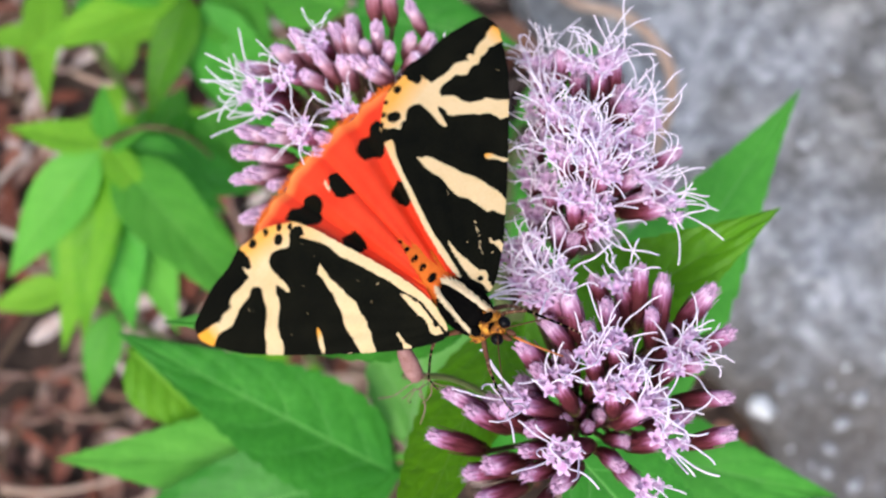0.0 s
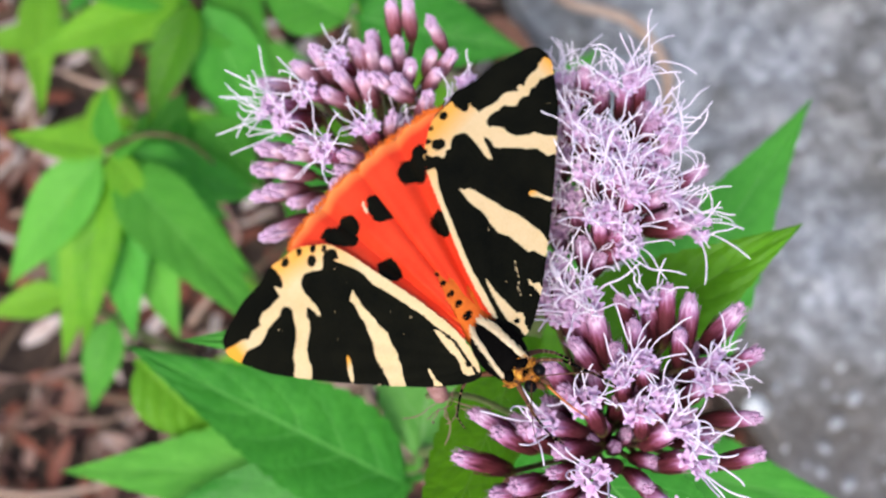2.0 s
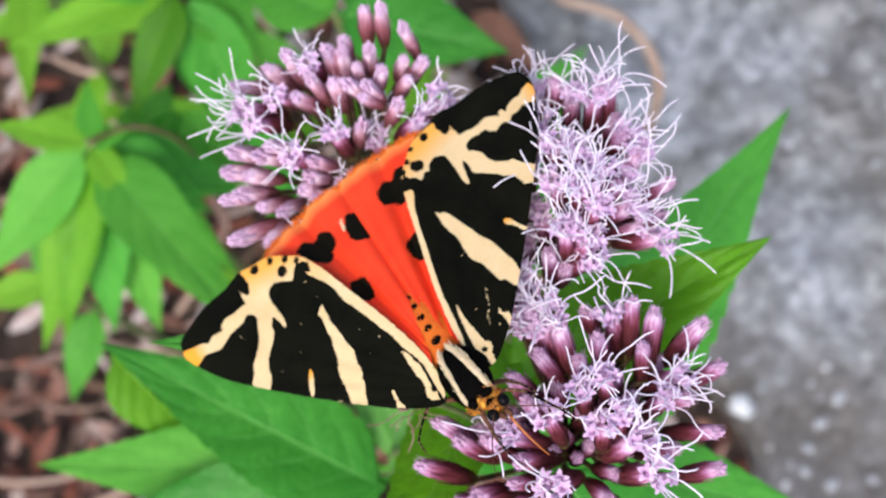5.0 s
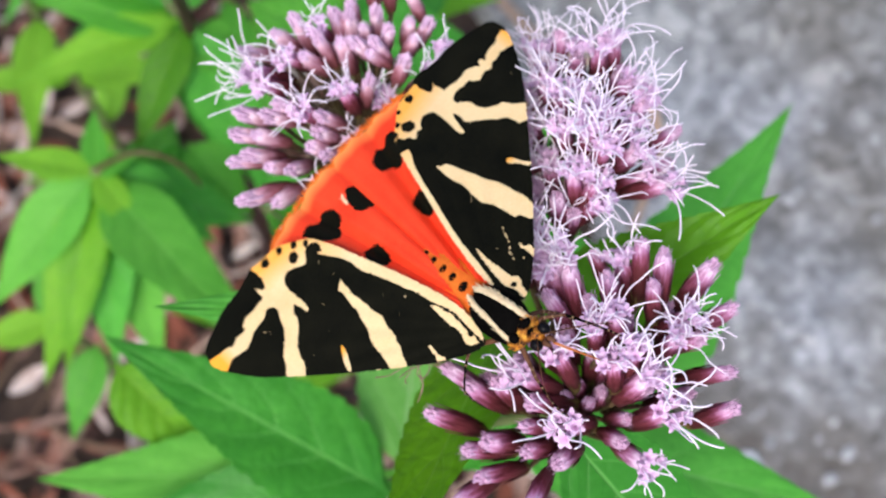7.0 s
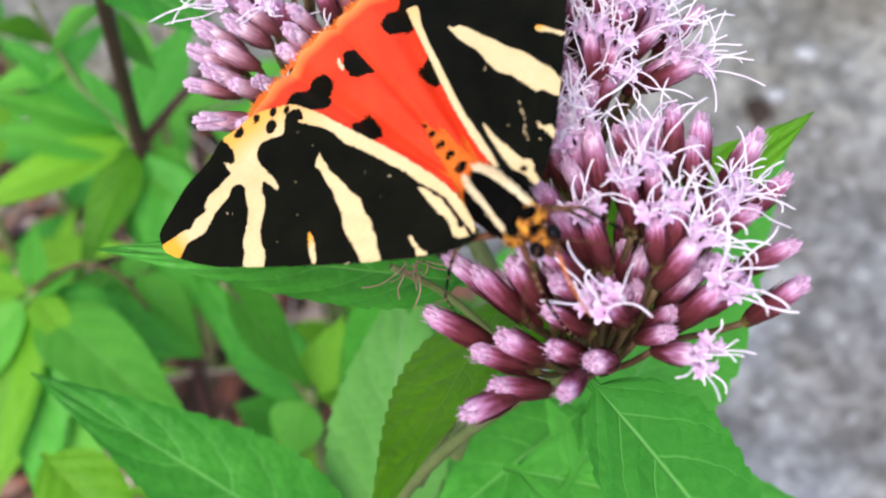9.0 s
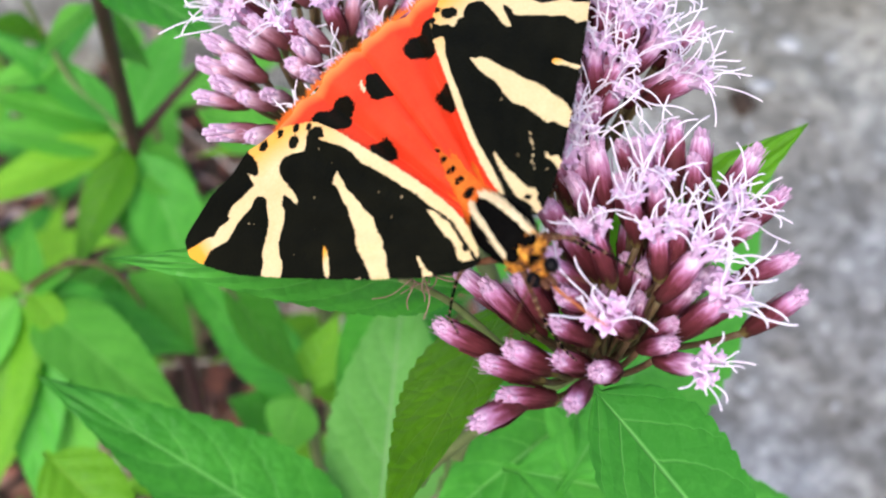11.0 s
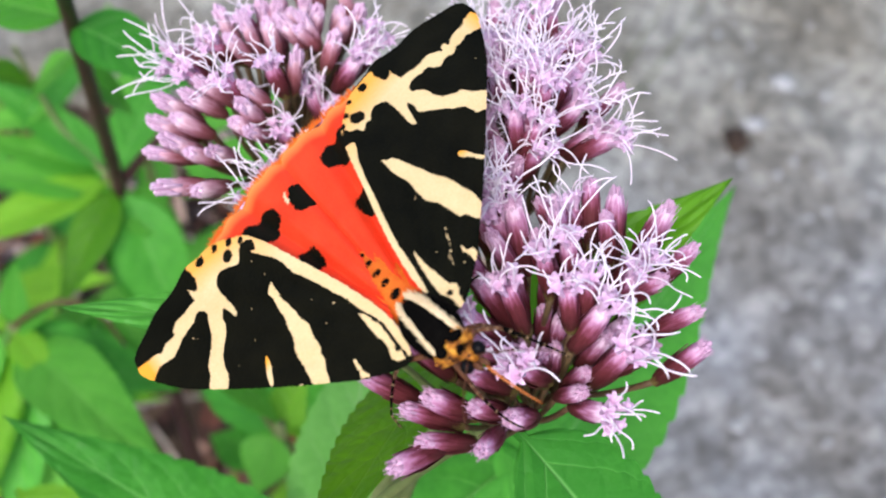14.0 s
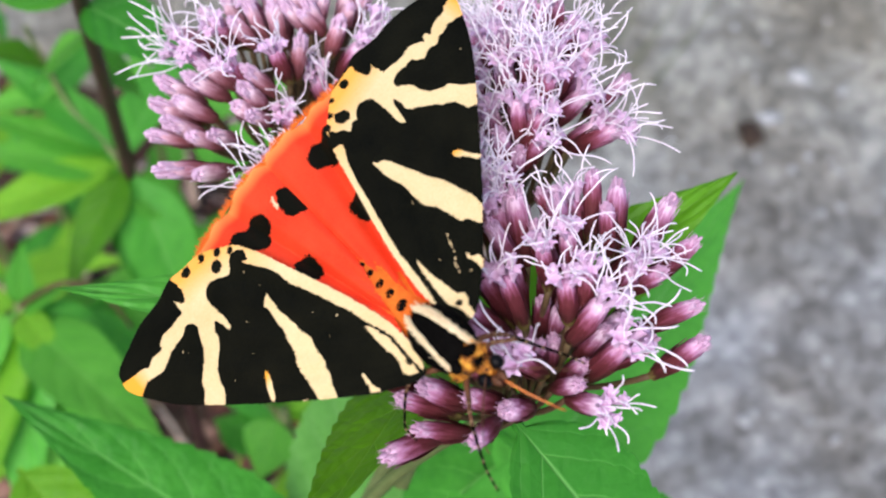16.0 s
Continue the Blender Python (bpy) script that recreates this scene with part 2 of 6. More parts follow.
LEAF = leaf_material("leaf_green", (0.042, 0.25, 0.024), (0.115, 0.48, 0.060), (0.20, 0.55, 0.13))
LEAF_OLD = leaf_material("leaf_deep_green", (0.055, 0.20, 0.006), (0.125, 0.37, 0.014), (0.15, 0.36, 0.04))
LEAF_YOUNG = leaf_material("leaf_pale_green", (0.082, 0.355, 0.034), (0.180, 0.575, 0.078), (0.23, 0.61, 0.12), see=0.42)
LEAF_LIME = leaf_material("leaf_yellow_green", (0.125, 0.39, 0.018), (0.265, 0.61, 0.050), (0.28, 0.58, 0.05), see=0.46)
LEAF_OLIVE = leaf_material("leaf_olive_green", (0.080, 0.27, 0.006), (0.175, 0.46, 0.016), (0.20, 0.46, 0.05))
LEAF_PALE = leaf_material("leaf_greyish_underside", (0.12, 0.40, 0.06), (0.25, 0.60, 0.15), (0.36, 0.58, 0.27), see=0.40)
STEM = plain("stem_green", [(0.3, (0.10, 0.13, 0.04)), (0.7, (0.20, 0.24, 0.09))], 150, 0.55, 0.0002)
STALK = plain("stalk_brownish", [(0.35, (0.075, 0.030, 0.020)), (0.65, (0.16, 0.115, 0.05))], 150, 0.55, 0.0002)
STEM_PURPLE = plain("stem_purple", [(0.3, (0.030, 0.010, 0.014)), (0.7, (0.085, 0.032, 0.036))], 120, 0.5, 0.0002)
BRACT = head_material("bracts", [(0.0, (0.13, 0.10, 0.03)), (0.09, (0.055, 0.014, 0.012)), (0.44, (0.135, 0.026, 0.034)), (0.58, (0.27, 0.070, 0.125)), (0.72, (0.52, 0.235, 0.41)), (0.87, (0.84, 0.61, 0.79))])
BRACT_ROSE = head_material("rose_bracts", [(0.0, (0.15, 0.11, 0.04)), (0.10, (0.15, 0.040, 0.038)), (0.40, (0.32, 0.105, 0.130)), (0.55, (0.50, 0.235, 0.31)), (0.70, (0.70, 0.42, 0.53)), (0.84, (0.89, 0.66, 0.78))])
FLORET = plain("floret_pink", [(0.3, (0.61, 0.34, 0.58)), (0.7, (0.87, 0.66, 0.85))], 1400, 0.5, 0.00005)
BUD_TIP = plain("bud_tip_pink", [(0.3, (0.54, 0.29, 0.48)), (0.7, (0.83, 0.63, 0.80))], 2200, 0.6, 0.00008)
# mauve mouths, also darkened in colour for the shade under the moth
BUD_TIP_SHADED = plain("bud_tip_mauve_shaded", [(0.3, (0.43, 0.20, 0.35)), (0.7, (0.73, 0.50, 0.68))], 2200, 0.6, 0.00008)
STYLE = plain("style_white", [(0.3, (0.86, 0.72, 0.87)), (0.7, (0.96, 0.90, 0.96))], 600, 0.45)
WITHERED = plain("withered_floret", [(0.3, (0.20, 0.07, 0.055)), (0.7, (0.50, 0.29, 0.27))], 900, 0.7)
ROCK = rock_material()
SOIL = plain("soil", [(0.3, (0.015, 0.010, 0.008)), (0.5, (0.045, 0.028, 0.020)), (0.7, (0.11, 0.075, 0.055))], 40, 0.9, 0.006)
LITTER = litter_material()
DEAD_LEAF = plain("dead_leaf", [(0.3, (0.13, 0.050, 0.030)), (0.7, (0.36, 0.17, 0.10))], 90, 0.7, 0.0005)
TWIG = plain("dry_twig", [(0.3, (0.06, 0.033, 0.020)), (0.7, (0.22, 0.14, 0.085))], 60, 0.75, 0.0005)
PALE_TWIG = plain("bleached_twig", [(0.3, (0.26, 0.20, 0.17)), (0.7, (0.62, 0.54, 0.48))], 60, 0.75, 0.0005)
STRAW = plain("dry_stalk", [(0.3, (0.36, 0.22, 0.15)), (0.7, (0.58, 0.43, 0.34))], 50, 0.6, 0.0003)
WHITE_PEBBLE = plain("white_pebble", [(0.3, (0.46, 0.47, 0.48)), (0.7, (0.80, 0.81, 0.82))], 160, 0.6, 0.0005)
PEBBLE = plain("pale_pebble", [(0.3, (0.28, 0.285, 0.30)), (0.7, (0.56, 0.57, 0.60))], 90, 0.7, 0.0006)
# the lighter black puts some of the wing's sheen into the base colour
BLACK_SCALE = scales_material("black_scales", (0.0017, 0.0020, 0.0013), (0.0085, 0.0081, 0.0043), rough=0.45, gloss=0.035)
CREAM_SCALE = scales_material("cream_scales", (0.67, 0.465, 0.225), (0.80, 0.595, 0.345), tint=(0.86, 0.36, 0.04))
RED_SCALE = scales_material("red_scales", (0.74, 0.034, 0.010), (0.88, 0.070, 0.024), tint=(0.84, 0.27, 0.07), rough=0.42, gloss=0.12)
ORANGE_FUR = plain("orange_fur", [(0.42, (0.020, 0.007, 0.003)), (0.50, (0.42, 0.13, 0.008)), (0.62, (0.82, 0.42, 0.05))], 1500, 0.75, 0.0001)
CREAM_FUR = plain("cream_fur", [(0.3, (0.62, 0.45, 0.25)), (0.7, (0.80, 0.64, 0.42))], 900, 0.75, 0.0001)
BLACK_FUR = plain("black_fur", [(0.3, (0.0012, 0.001, 0.001)), (0.7, (0.0045, 0.004, 0.0035))], 900, 0.8, 0.0001, gloss=0.02)
ABDOMEN = plain("orange_abdomen", [(0.3, (0.58, 0.085, 0.01)), (0.7, (0.74, 0.18, 0.02))], 700, 0.7, 0.0001, gloss=0.15)
LEG_BAND = plain("pale_leg_band", [(0.3, (0.16, 0.09, 0.04)), (0.7, (0.30, 0.19, 0.10))], 900, 0.6)
LEG_BROWN = plain("brown_leg", [(0.3, (0.05, 0.018, 0.010)), (0.7, (0.15, 0.06, 0.028))], 900, 0.5, gloss=0.2)
EYE = plain("eye_black", [(0.3, (0.002, 0.002, 0.003)), (0.7, (0.006, 0.005, 0.006))], 3000, 0.32, 0.0, gloss=0.10)
RUST = plain("rust_cuticle", [(0.3, (0.34, 0.07, 0.01)), (0.7, (0.62, 0.20, 0.04))], 900, 0.4)

# ---- building blocks ----
class Geo:
    """Vertices and faces gathered for one mesh."""

    def __init__(self):
        self.v, self.f, self.tint, self.uv = [], [], [], []

    def add(self, verts, faces):
        n = len(self.v)
        self.v += [tuple(p) for p in verts]
        self.f += [tuple(i + n for i in f) for f in faces]
        return self

    def mesh(self, name, material, smooth=True):
        me = bpy.data.meshes.new(name)
        me.from_pydata(self.v, [], self.f)
        me.materials.append(material)
        if smooth:
            me.polygons.foreach_set("use_smooth", [True] * len(me.polygons))
        if self.tint:
            a = me.attributes.new("tint", "FLOAT", "POINT")
            a.data.foreach_set("value", self.tint)
        if self.uv:
            layer = me.uv_layers.new(name="blade")
            ids = np.zeros(len(me.loops), dtype=np.int32)
            me.loops.foreach_get("vertex_index", ids)
            layer.data.foreach_set("uv", np.asarray(self.uv, dtype=np.float32)[ids].ravel())
        me.update()
        return me


def part(name, me, parent=None, label="", m=None):
    ob = new(name, me)
    if parent:
        ob.parent = parent
    if m is not None:
        ob.matrix_basis = m
    if label:
        ob["label"] = label
    return ob


def sweep(path, radii, sides=6, twist=0.0, flat=1.0):
    """A closed tube along a path of points."""
    path = [Vector(p) for p in path]
    verts, faces, side = [], [], None
    for i, p in enumerate(path):
        d = (path[min(i + 1, len(path) - 1)] - path[max(i - 1, 0)]).normalized()
        side = d.orthogonal().normalized() if side is None else (side - d * side.dot(d)).normalized()
        up = d.cross(side)
        for k in range(sides):
            a = 2 * math.pi * k / sides + twist * i
            verts.append(p + (side * math.cos(a) + up * math.sin(a) * flat) * radii[i])
    for i in range(len(path) - 1):
        for k in range(sides):
            a, b = i * sides + k, i * sides + (k + 1) % sides
            faces.append((a, b, b + sides, a + sides))
    faces.append(tuple(range(sides - 1, -1, -1)))
    faces.append(tuple(range(len(verts) - sides, len(verts))))
    return verts, faces


def bent(a, b, sag=(0, 0, 0), n=8):
    """Points from a to b along an arc that leans by sag in the middle."""
    a, b, sag = Vector(a), Vector(b), Vector(sag)
    return [a.lerp(b, i / n) + sag * (4 * (i / n) * (1 - i / n)) for i in range(n + 1)]


def ball(centre, radii, rings=8, sides=12, turn=None, rough=0.0, seed=0):
    verts, faces = [], []
    turn = turn or Matrix.Identity(3)
    for i in range(rings + 1):
        a = math.pi * i / rings
        for k in range(sides):
            b = 2 * math.pi * k / sides
            d = Vector((math.sin(a) * math.cos(b), math.sin(a) * math.sin(b), math.cos(a)))
            r = 1 + rough * noise.noise(d * 3 + Vector((seed, 0, 0)))
            verts.append(Vector(centre) + turn @ Vector((d.x * radii[0] * r, d.y * radii[1] * r, d.z * radii[2] * r)))
    for i in range(rings):
        for k in range(sides):
            a, b = i * sides + k, i * sides + (k + 1) % sides
            faces.append((a, a + sides, b + sides, b))
    return verts, faces


def basis(base, along, up=(0, 0, 1)):
    """A pose at base whose y axis runs along and whose z axis leans to up."""
    y = Vector(along).normalized()
    x = y.cross(Vector(up)).normalized()
    z = x.cross(y)
    return Matrix.Translation(base) @ Matrix((x, y, z)).transposed().to_4x4()


def leaf_mesh(length, width, droop=0.15, fold=0.25, wave=0.02, teeth=17, seed=0, broad=0.36, twist=0.0, nu=7, nv=102, stalk=0.04, material=None):
    """A lanceolate, toothed blade with a keeled midrib and relief between the side veins; it runs along y from its stalk."""
    rnd = random.Random(seed)
    g = Geo()
    shift = rnd.uniform(0, 9)
    for j in range(nv + 1):
        v = j / nv
        s = max(0.0, (v - stalk) / (1 - stalk))
        shape = (s / broad) ** 0.8 * math.exp(0.8 * (1 - s / broad)) if s > 0 else 0.0
        half = 0.53 * width * shape * (1 - s ** 2.6) + 0.0006 * (1 - v)
        tooth = (v * teeth) % 1.0
        half *= 1 - (0.075 * (tooth ** 1.6) if 0.10 < v < 0.95 else 0.0)
        bend = droop * length * v * v
        for i in range(-nu, nu + 1):
            u = i / nu
            rib = abs(u)
            relief = 0.026 * width * abs(math.sin(math.pi * (v - 0.16 * rib - 0.10 * rib * rib + 0.03) / 0.15)) * rib * (1 - rib)
            rise = fold * half * rib * (1 - 0.35 * rib) + relief + wave * width * math.sin(7 * v + 3 * u + shift) * rib
            a = twist * v
            x, z = u * half, rise
            g.v.append((x * math.cos(a) - z * math.sin(a), v * length - 0.3 * abs(bend) * v, x * math.sin(a) + z * math.cos(a) - bend))
            g.uv.append((u, v))
    row = 2 * nu + 1
    for j in range(nv):
        for i in range(2 * nu):
            a = j * row + i
            g.f.append((a, a + 1, a + row + 1, a + row))
    return g.mesh("leaf", material or LEAF)


def leaf(parent, base, tip, width, up=(0, 0, 1), droop=0.12, fold=0.25, material=None, seed=0, label="", name="leaf", **more):
    """A leaf from base to tip, in millimetres. Its droop is allowed for, so that the tip lies where it is put."""
    b, t = Vector(base) * MM, Vector(tip) * MM
    length = (t - b).length * (1 + 0.3 * abs(droop) + 0.4 * droop * droop)
    straight = t - b
    m = basis(b, straight, up)
    m = m @ Matrix.Rotation(math.atan2(droop, 1 - 0.3 * abs(droop)), 4, "X")
    me = leaf_mesh(length, width * MM, droop, fold, seed=seed, material=material, **more)
    return part(name, me, parent, label, m)


def stem(parent, points, radii, material, name="stem", sides=8, label=""):
    g = Geo()
    fine = []
    rr = []
    pts = [Vector(p) * MM for p in points]
    for i in range(len(pts) - 1):
        p0, p1, p2, p3 = pts[max(i - 1, 0)], pts[i], pts[i + 1], pts[min(i + 2, len(pts) - 1)]
        for k in range(6):
            t = k / 6
            fine.append(0.5 * ((2 * p1) + (p2 - p0) * t + (2 * p0 - 5 * p1 + 4 * p2 - p3) * t * t + (3 * p1 - p0 - 3 * p2 + p3) * t ** 3))
            rr.append((radii[i] + (radii[i + 1] - radii[i]) * t) * MM)
    fine.append(pts[-1])
    rr.append(radii[-1] * MM)
    g.add(*sweep(fine, rr, sides))
    return part(name, g.mesh(name, material), parent, label)

# ---- ground ----
def height_of_rock(x, y):
    n = noise.noise(Vector((x * 5, y * 5, 1.7))) * 0.010 + noise.noise(Vector((x * 11, y * 11, 7.7))) * 0.008 + noise.noise(Vector((x * 22, y * 22, 4.2))) * 0.0045 + noise.noise(Vector((x * 80, y * 80, 9.1))) * 0.0018
    return 0.016 + n


def rock_edge(y):
    """The x at which the rock's front edge runs."""
    edge = 0.102 + 0.012 * math.sin(y * 40) + 0.02 * noise.noise(Vector((y * 14, 0.3, 0)))
    if y < 0.05:
        edge += (0.05 - y) * 0.35
    if y > 0.06:
        edge -= (min(y, 0.29) - 0.06) * 0.42
    if y > 0.29:
        edge -= (y - 0.29) * 3.4
    edge -= 0.014 * math.exp(-((y - 0.205) / 0.045) ** 2)
    return edge


def build_ground():
    g = Geo()
    ring = [0, 0.02, 0.04, 0.06, 0.08, 0.10, 0.12, 0.14, 0.16, 0.18, 0.20, 0.23, 0.26, 0.30, 0.36, 0.45, 0.6, 1, 2, 5, 15, 60, 300]
    xs = [-v for v in ring[:0:-1]] + ring
    for y in xs:
        for x in xs:
            near = 1.0 if abs(x) < 0.7 and abs(y) < 0.7 else 0.0
            g.v.append((x - 0.05, y + 0.15, near * 0.010 * noise.noise(Vector((x * 25, y * 25, 0)))))
    n = len(xs)
    g.f = [(j * n + i, j * n + i + 1, (j + 1) * n + i + 1, (j + 1) * n + i) for j in range(n - 1) for i in range(n - 1)]
    tagged(part("ground", g.mesh("ground", SOIL)), "dark damp soil under leaf litter", "ground", kind="structure")
    g = Geo()
    nx, ny = 150, 190
    for j in range(ny + 1):
        y = -0.35 + 1.25 * j / ny
        edge = max(rock_edge(y), -0.6)
        round_off = math.sqrt(max(0.0, 1 - abs((y - 0.275) / 0.63) ** 3.5))
        far = edge + (0.72 + 0.07 * noise.noise(Vector((y * 6, 2.0, 0))) + 0.03 * noise.noise(Vector((y * 19, 5.0, 0))) - edge) * round_off
        for i in range(nx + 1):
            s = i / nx
            x = edge + s ** 1.25 * (far - edge)
            z = height_of_rock(x, y)
            lip = min(1.0, s * nx / 5, (1 - s) * nx / 3, j / 3, (ny - j) / 3)
            g.v.append((x, y, z - (1 - lip) ** 2 * 0.045))
    for j in range(ny):
        for i in range(nx):
            a = j * (nx + 1) + i
            g.f.append((a, a + 1, a + nx + 2, a + nx + 1))
    tagged(part("rock", g.mesh("rock", ROCK)), "weathered grey rock slab with pale specks", "rock", kind="structure")


def build_pebbles():
    rnd = random.Random(5)
    g = Geo()
    for _ in range(520):
        x, y = rnd.uniform(0.03, 0.34), rnd.uniform(-0.02, 0.46)
        if x < rock_edge(y) + 0.01:
            continue
        r = rnd.choice((0.0005, 0.0006, 0.0008, 0.0010, 0.0013, 0.0018)) * rnd.uniform(0.7, 1.3)
        turn = Euler((rnd.uniform(0, 6), rnd.uniform(0, 6), rnd.uniform(0, 6))).to_matrix()
        g.add(*ball((x, y, height_of_rock(x, y) + r * 0.3), (r * 1.4, r, r * 0.7), 5, 7, turn, 0.5, rnd.uniform(0, 50)))
    tagged(part("gravel", g.mesh("gravel", PEBBLE)), "pale gravel grains scattered on grey rock", "gravel", kind="stuff")
    for x, y, r in ((125, 48, 4.6), (152, 99, 1.9), (156, 42, 2.2), (163, 52, 2.6), (151, 32, 2.0), (149, 23, 1.8), (160, 18, 2.3), (176, 20, 2.0), (159, 64, 1.4), (172, 78, 1.5), (141, 17, 1.3), (135, 32, 1.0), (182, 313.5, 4.2), (202, 341.5, 4.4), (132, 113, 2.0), (152, 98, 2.3), (140, 105, 1.6), (171, 120, 2.2), (150, 160, 2.4), (185, 150, 1.8)):
        p = Geo().add(*ball((0, 0, 0), (r * MM * 1.3, r * MM * 0.85, r * MM * 0.6), 8, 12, None, 0.9, x))
        z = height_of_rock(x * MM, y * MM)
        tagged(part("pebble", p.mesh("pebble", WHITE_PEBBLE if r > 4.5 or r < 1.5 else PEBBLE), None, "", pose(x * MM, y * MM, z + r * 0.3 * MM, 0, 0, x * 7)), "pale rounded pebble on grey rock", "pebble", "pebbles on the rock")


def build_litter():
    rnd = random.Random(11)
    g = Geo()
    for k in range(3800):
        x, y = (rnd.uniform(-0.30, 0.14), rnd.uniform(-0.06, 0.42)) if k < 2500 else (rnd.gauss(-0.1, 0.35), rnd.gauss(0.15, 0.35))
        if x > rock_edge(y) - 0.004:
            continue
        length, width = rnd.uniform(0.006, 0.028), rnd.uniform(0.002, 0.010)
        m = pose(x, y, rnd.uniform(0.002, 0.016), rnd.uniform(-25, 25), rnd.uniform(-35, 35), rnd.uniform(0, 360))
        curl = rnd.uniform(-0.4, 0.5)
        verts, faces = [], []
        for j in range(6):
            v = j / 5
            h = width * math.sin(math.pi * (0.08 + 0.88 * v)) * 0.5
            for u in (-1, -0.5, 0, 0.5, 1):
                verts.append(m @ Vector((u * h, (v - 0.5) * length, curl * (abs(u) ** 1.5 * h + 0.4 * length * (v - 0.5) ** 2))))
        for j in range(5):
            for i in range(4):
                a = j * 5 + i
                faces.append((a, a + 1, a + 6, a + 5))
        g.add(verts, faces)
    tagged(part("leaf_litter", g.mesh("leaf_litter", LITTER)), "brown curled dead leaves covering the soil", "leaf litter", kind="stuff")
    for i in range(150):
        x, y = rnd.uniform(-0.26, 0.10), rnd.uniform(-0.04, 0.34)
        if x > rock_edge(y) - 0.02:
            continue
        a, length, r = rnd.uniform(0, math.pi), rnd.uniform(0.03, 0.12), rnd.choice((0.0006, 0.0008, 0.0010, 0.0012, 0.0015, 0.0018))
        d = Vector((math.cos(a), math.sin(a), rnd.uniform(-0.08, 0.08))) * length / 2
        t = Geo().add(*sweep(bent(-d, d, (rnd.uniform(-0.008, 0.008), rnd.uniform(-0.008, 0.008), 0.004), 7), [r * (1 - 0.07 * k) for k in range(8)], 6))
        tagged(part("twig", t.mesh("twig", rnd.choice((TWIG, TWIG, STRAW, PALE_TWIG))), None, "", pose(x, y, 0.016 + rnd.uniform(0, 0.008))), "dry brown twig lying on leaf litter", "twig", "twigs in the litter")


def build_dry_stalk():
    thing = tagged(new("dry_stalk"), "arched tan dry stalk above the rock", "dry stalk")
    g = Geo()
    pts = [Vector(p) * MM for p in ((10, 262, 10), (22, 232, 60), (37.4, 192.4, 95), (47, 182.3, 102), (56, 178.5, 106), (63.7, 174.6, 108), (70.4, 168.5, 108), (75.5, 162.1, 106), (78.5, 156.4, 102), (80, 151.7, 95), (81, 149, 80), (82, 146, 40), (83, 144, 6))]
    g.add(*sweep(pts, [0.0024, 0.0023, 0.0022, 0.0021, 0.0021, 0.0021, 0.0021, 0.0020, 0.0020, 0.0019, 0.0018, 0.0016, 0.0014], 8))
    part("stalk", g.mesh("stalk", STRAW), thing)


def build_dead_leaf():
    thing = tagged(new("dead_leaf"), "reddish-brown dead leaf lying beside the rock", "dead leaf")
    leaf(thing, (16, 214, 20), (44, 184, 26), 15, material=DEAD_LEAF, seed=801, droop=0.10, fold=0.3, name="blade")


def build_clump():
    """A dark crumb of soil in a hollow of the rock."""
    x, y = 0.1725, 0.305
    g = Geo().add(*ball((0, 0, 0), (0.0055, 0.0075, 0.0035), 10, 14, None, 0.7, 3))
    tagged(part("soil_clump", g.mesh("soil_clump", SOIL), None, "", pose(x, y, height_of_rock(x, y) + 0.001)), "dark brown soil clump on grey rock", "soil clump")


build_clump()
build_ground()
build_pebbles()
build_litter()
build_dry_stalk()
build_dead_leaf()

# ---- flower heads: involucre of bracts, florets at the mouth, long forked styles on the open ones ----
def lathe(g, profile, sides=12, ridges=5, depth=0.05, centre=(0, 0), lean=(0, 0)):
    verts, faces = [], []
    for z, r in profile:
        for k in range(sides):
            a = 2 * math.pi * k / sides
            q = r * (1 + depth * math.cos(ridges * a))
            verts.append((centre[0] + lean[0] * z + q * math.cos(a), centre[1] + lean[1] * z + q * math.sin(a), z))
    n = len(profile)
    for i in range(n - 1):
        for k in range(sides):
            a, b = i * sides + k, i * sides + (k + 1) % sides
            faces.append((a, b, b + sides, a + sides))
    faces.append(tuple(range(sides - 1, -1, -1)))
    faces.append(tuple(range((n - 1) * sides, n * sides)))
    g.add(verts, faces)


def involucre(seed, fat=1.0, bracts=11):
    """A narrow cup of overlapping bracts, 6.4 mm tall."""
    rnd = random.Random(seed)
    g = Geo()
    s = MM
    lathe(g, [(0, 0.34 * s), (0.4 * s, 0.52 * s * fat), (1.5 * s, 0.74 * s * fat), (3.2 * s, 0.86 * s * fat), (4.6 * s, 0.84 * s * fat), (5.4 * s, 0.70 * s * fat), (5.7 * s, 0.45 * s)], 12, 5, 0.06)
    for k in range(bracts):
        a = k * 2.4 + rnd.uniform(-0.2, 0.2)
        low, top = rnd.uniform(0.1, 0.9), (2.0 + 0.34 * k) * rnd.uniform(0.92, 1.05)
        half = rnd.uniform(0.36, 0.48)
        verts, faces = [], []
        for j in range(6):
            v = j / 5
            z = low + (top - low) * v
            r = (0.50 + 0.40 * min(1.0, z / 2.6)) * fat + 0.05 + 0.05 * v * v
            wide = half * math.sin(math.pi * min(0.97, 0.25 + 0.75 * v)) / max(r, 0.2)
            for u in (-1, 0, 1):
                b = a + u * wide
                q = r + (0.05 if u == 0 else -0.02)
                verts.append((q * math.cos(b) * s, q * math.sin(b) * s, z * s))
        for j in range(5):
            for i in range(2):
                p = j * 3 + i
                faces.append((p, p + 1, p + 4, p + 3))
        g.add(verts, faces)
    return g


def bud_mesh(seed, material=None):
    rnd = random.Random(seed)
    g = involucre(seed, rnd.uniform(0.95, 1.12))
    return g.mesh("flower_head", material or BRACT)


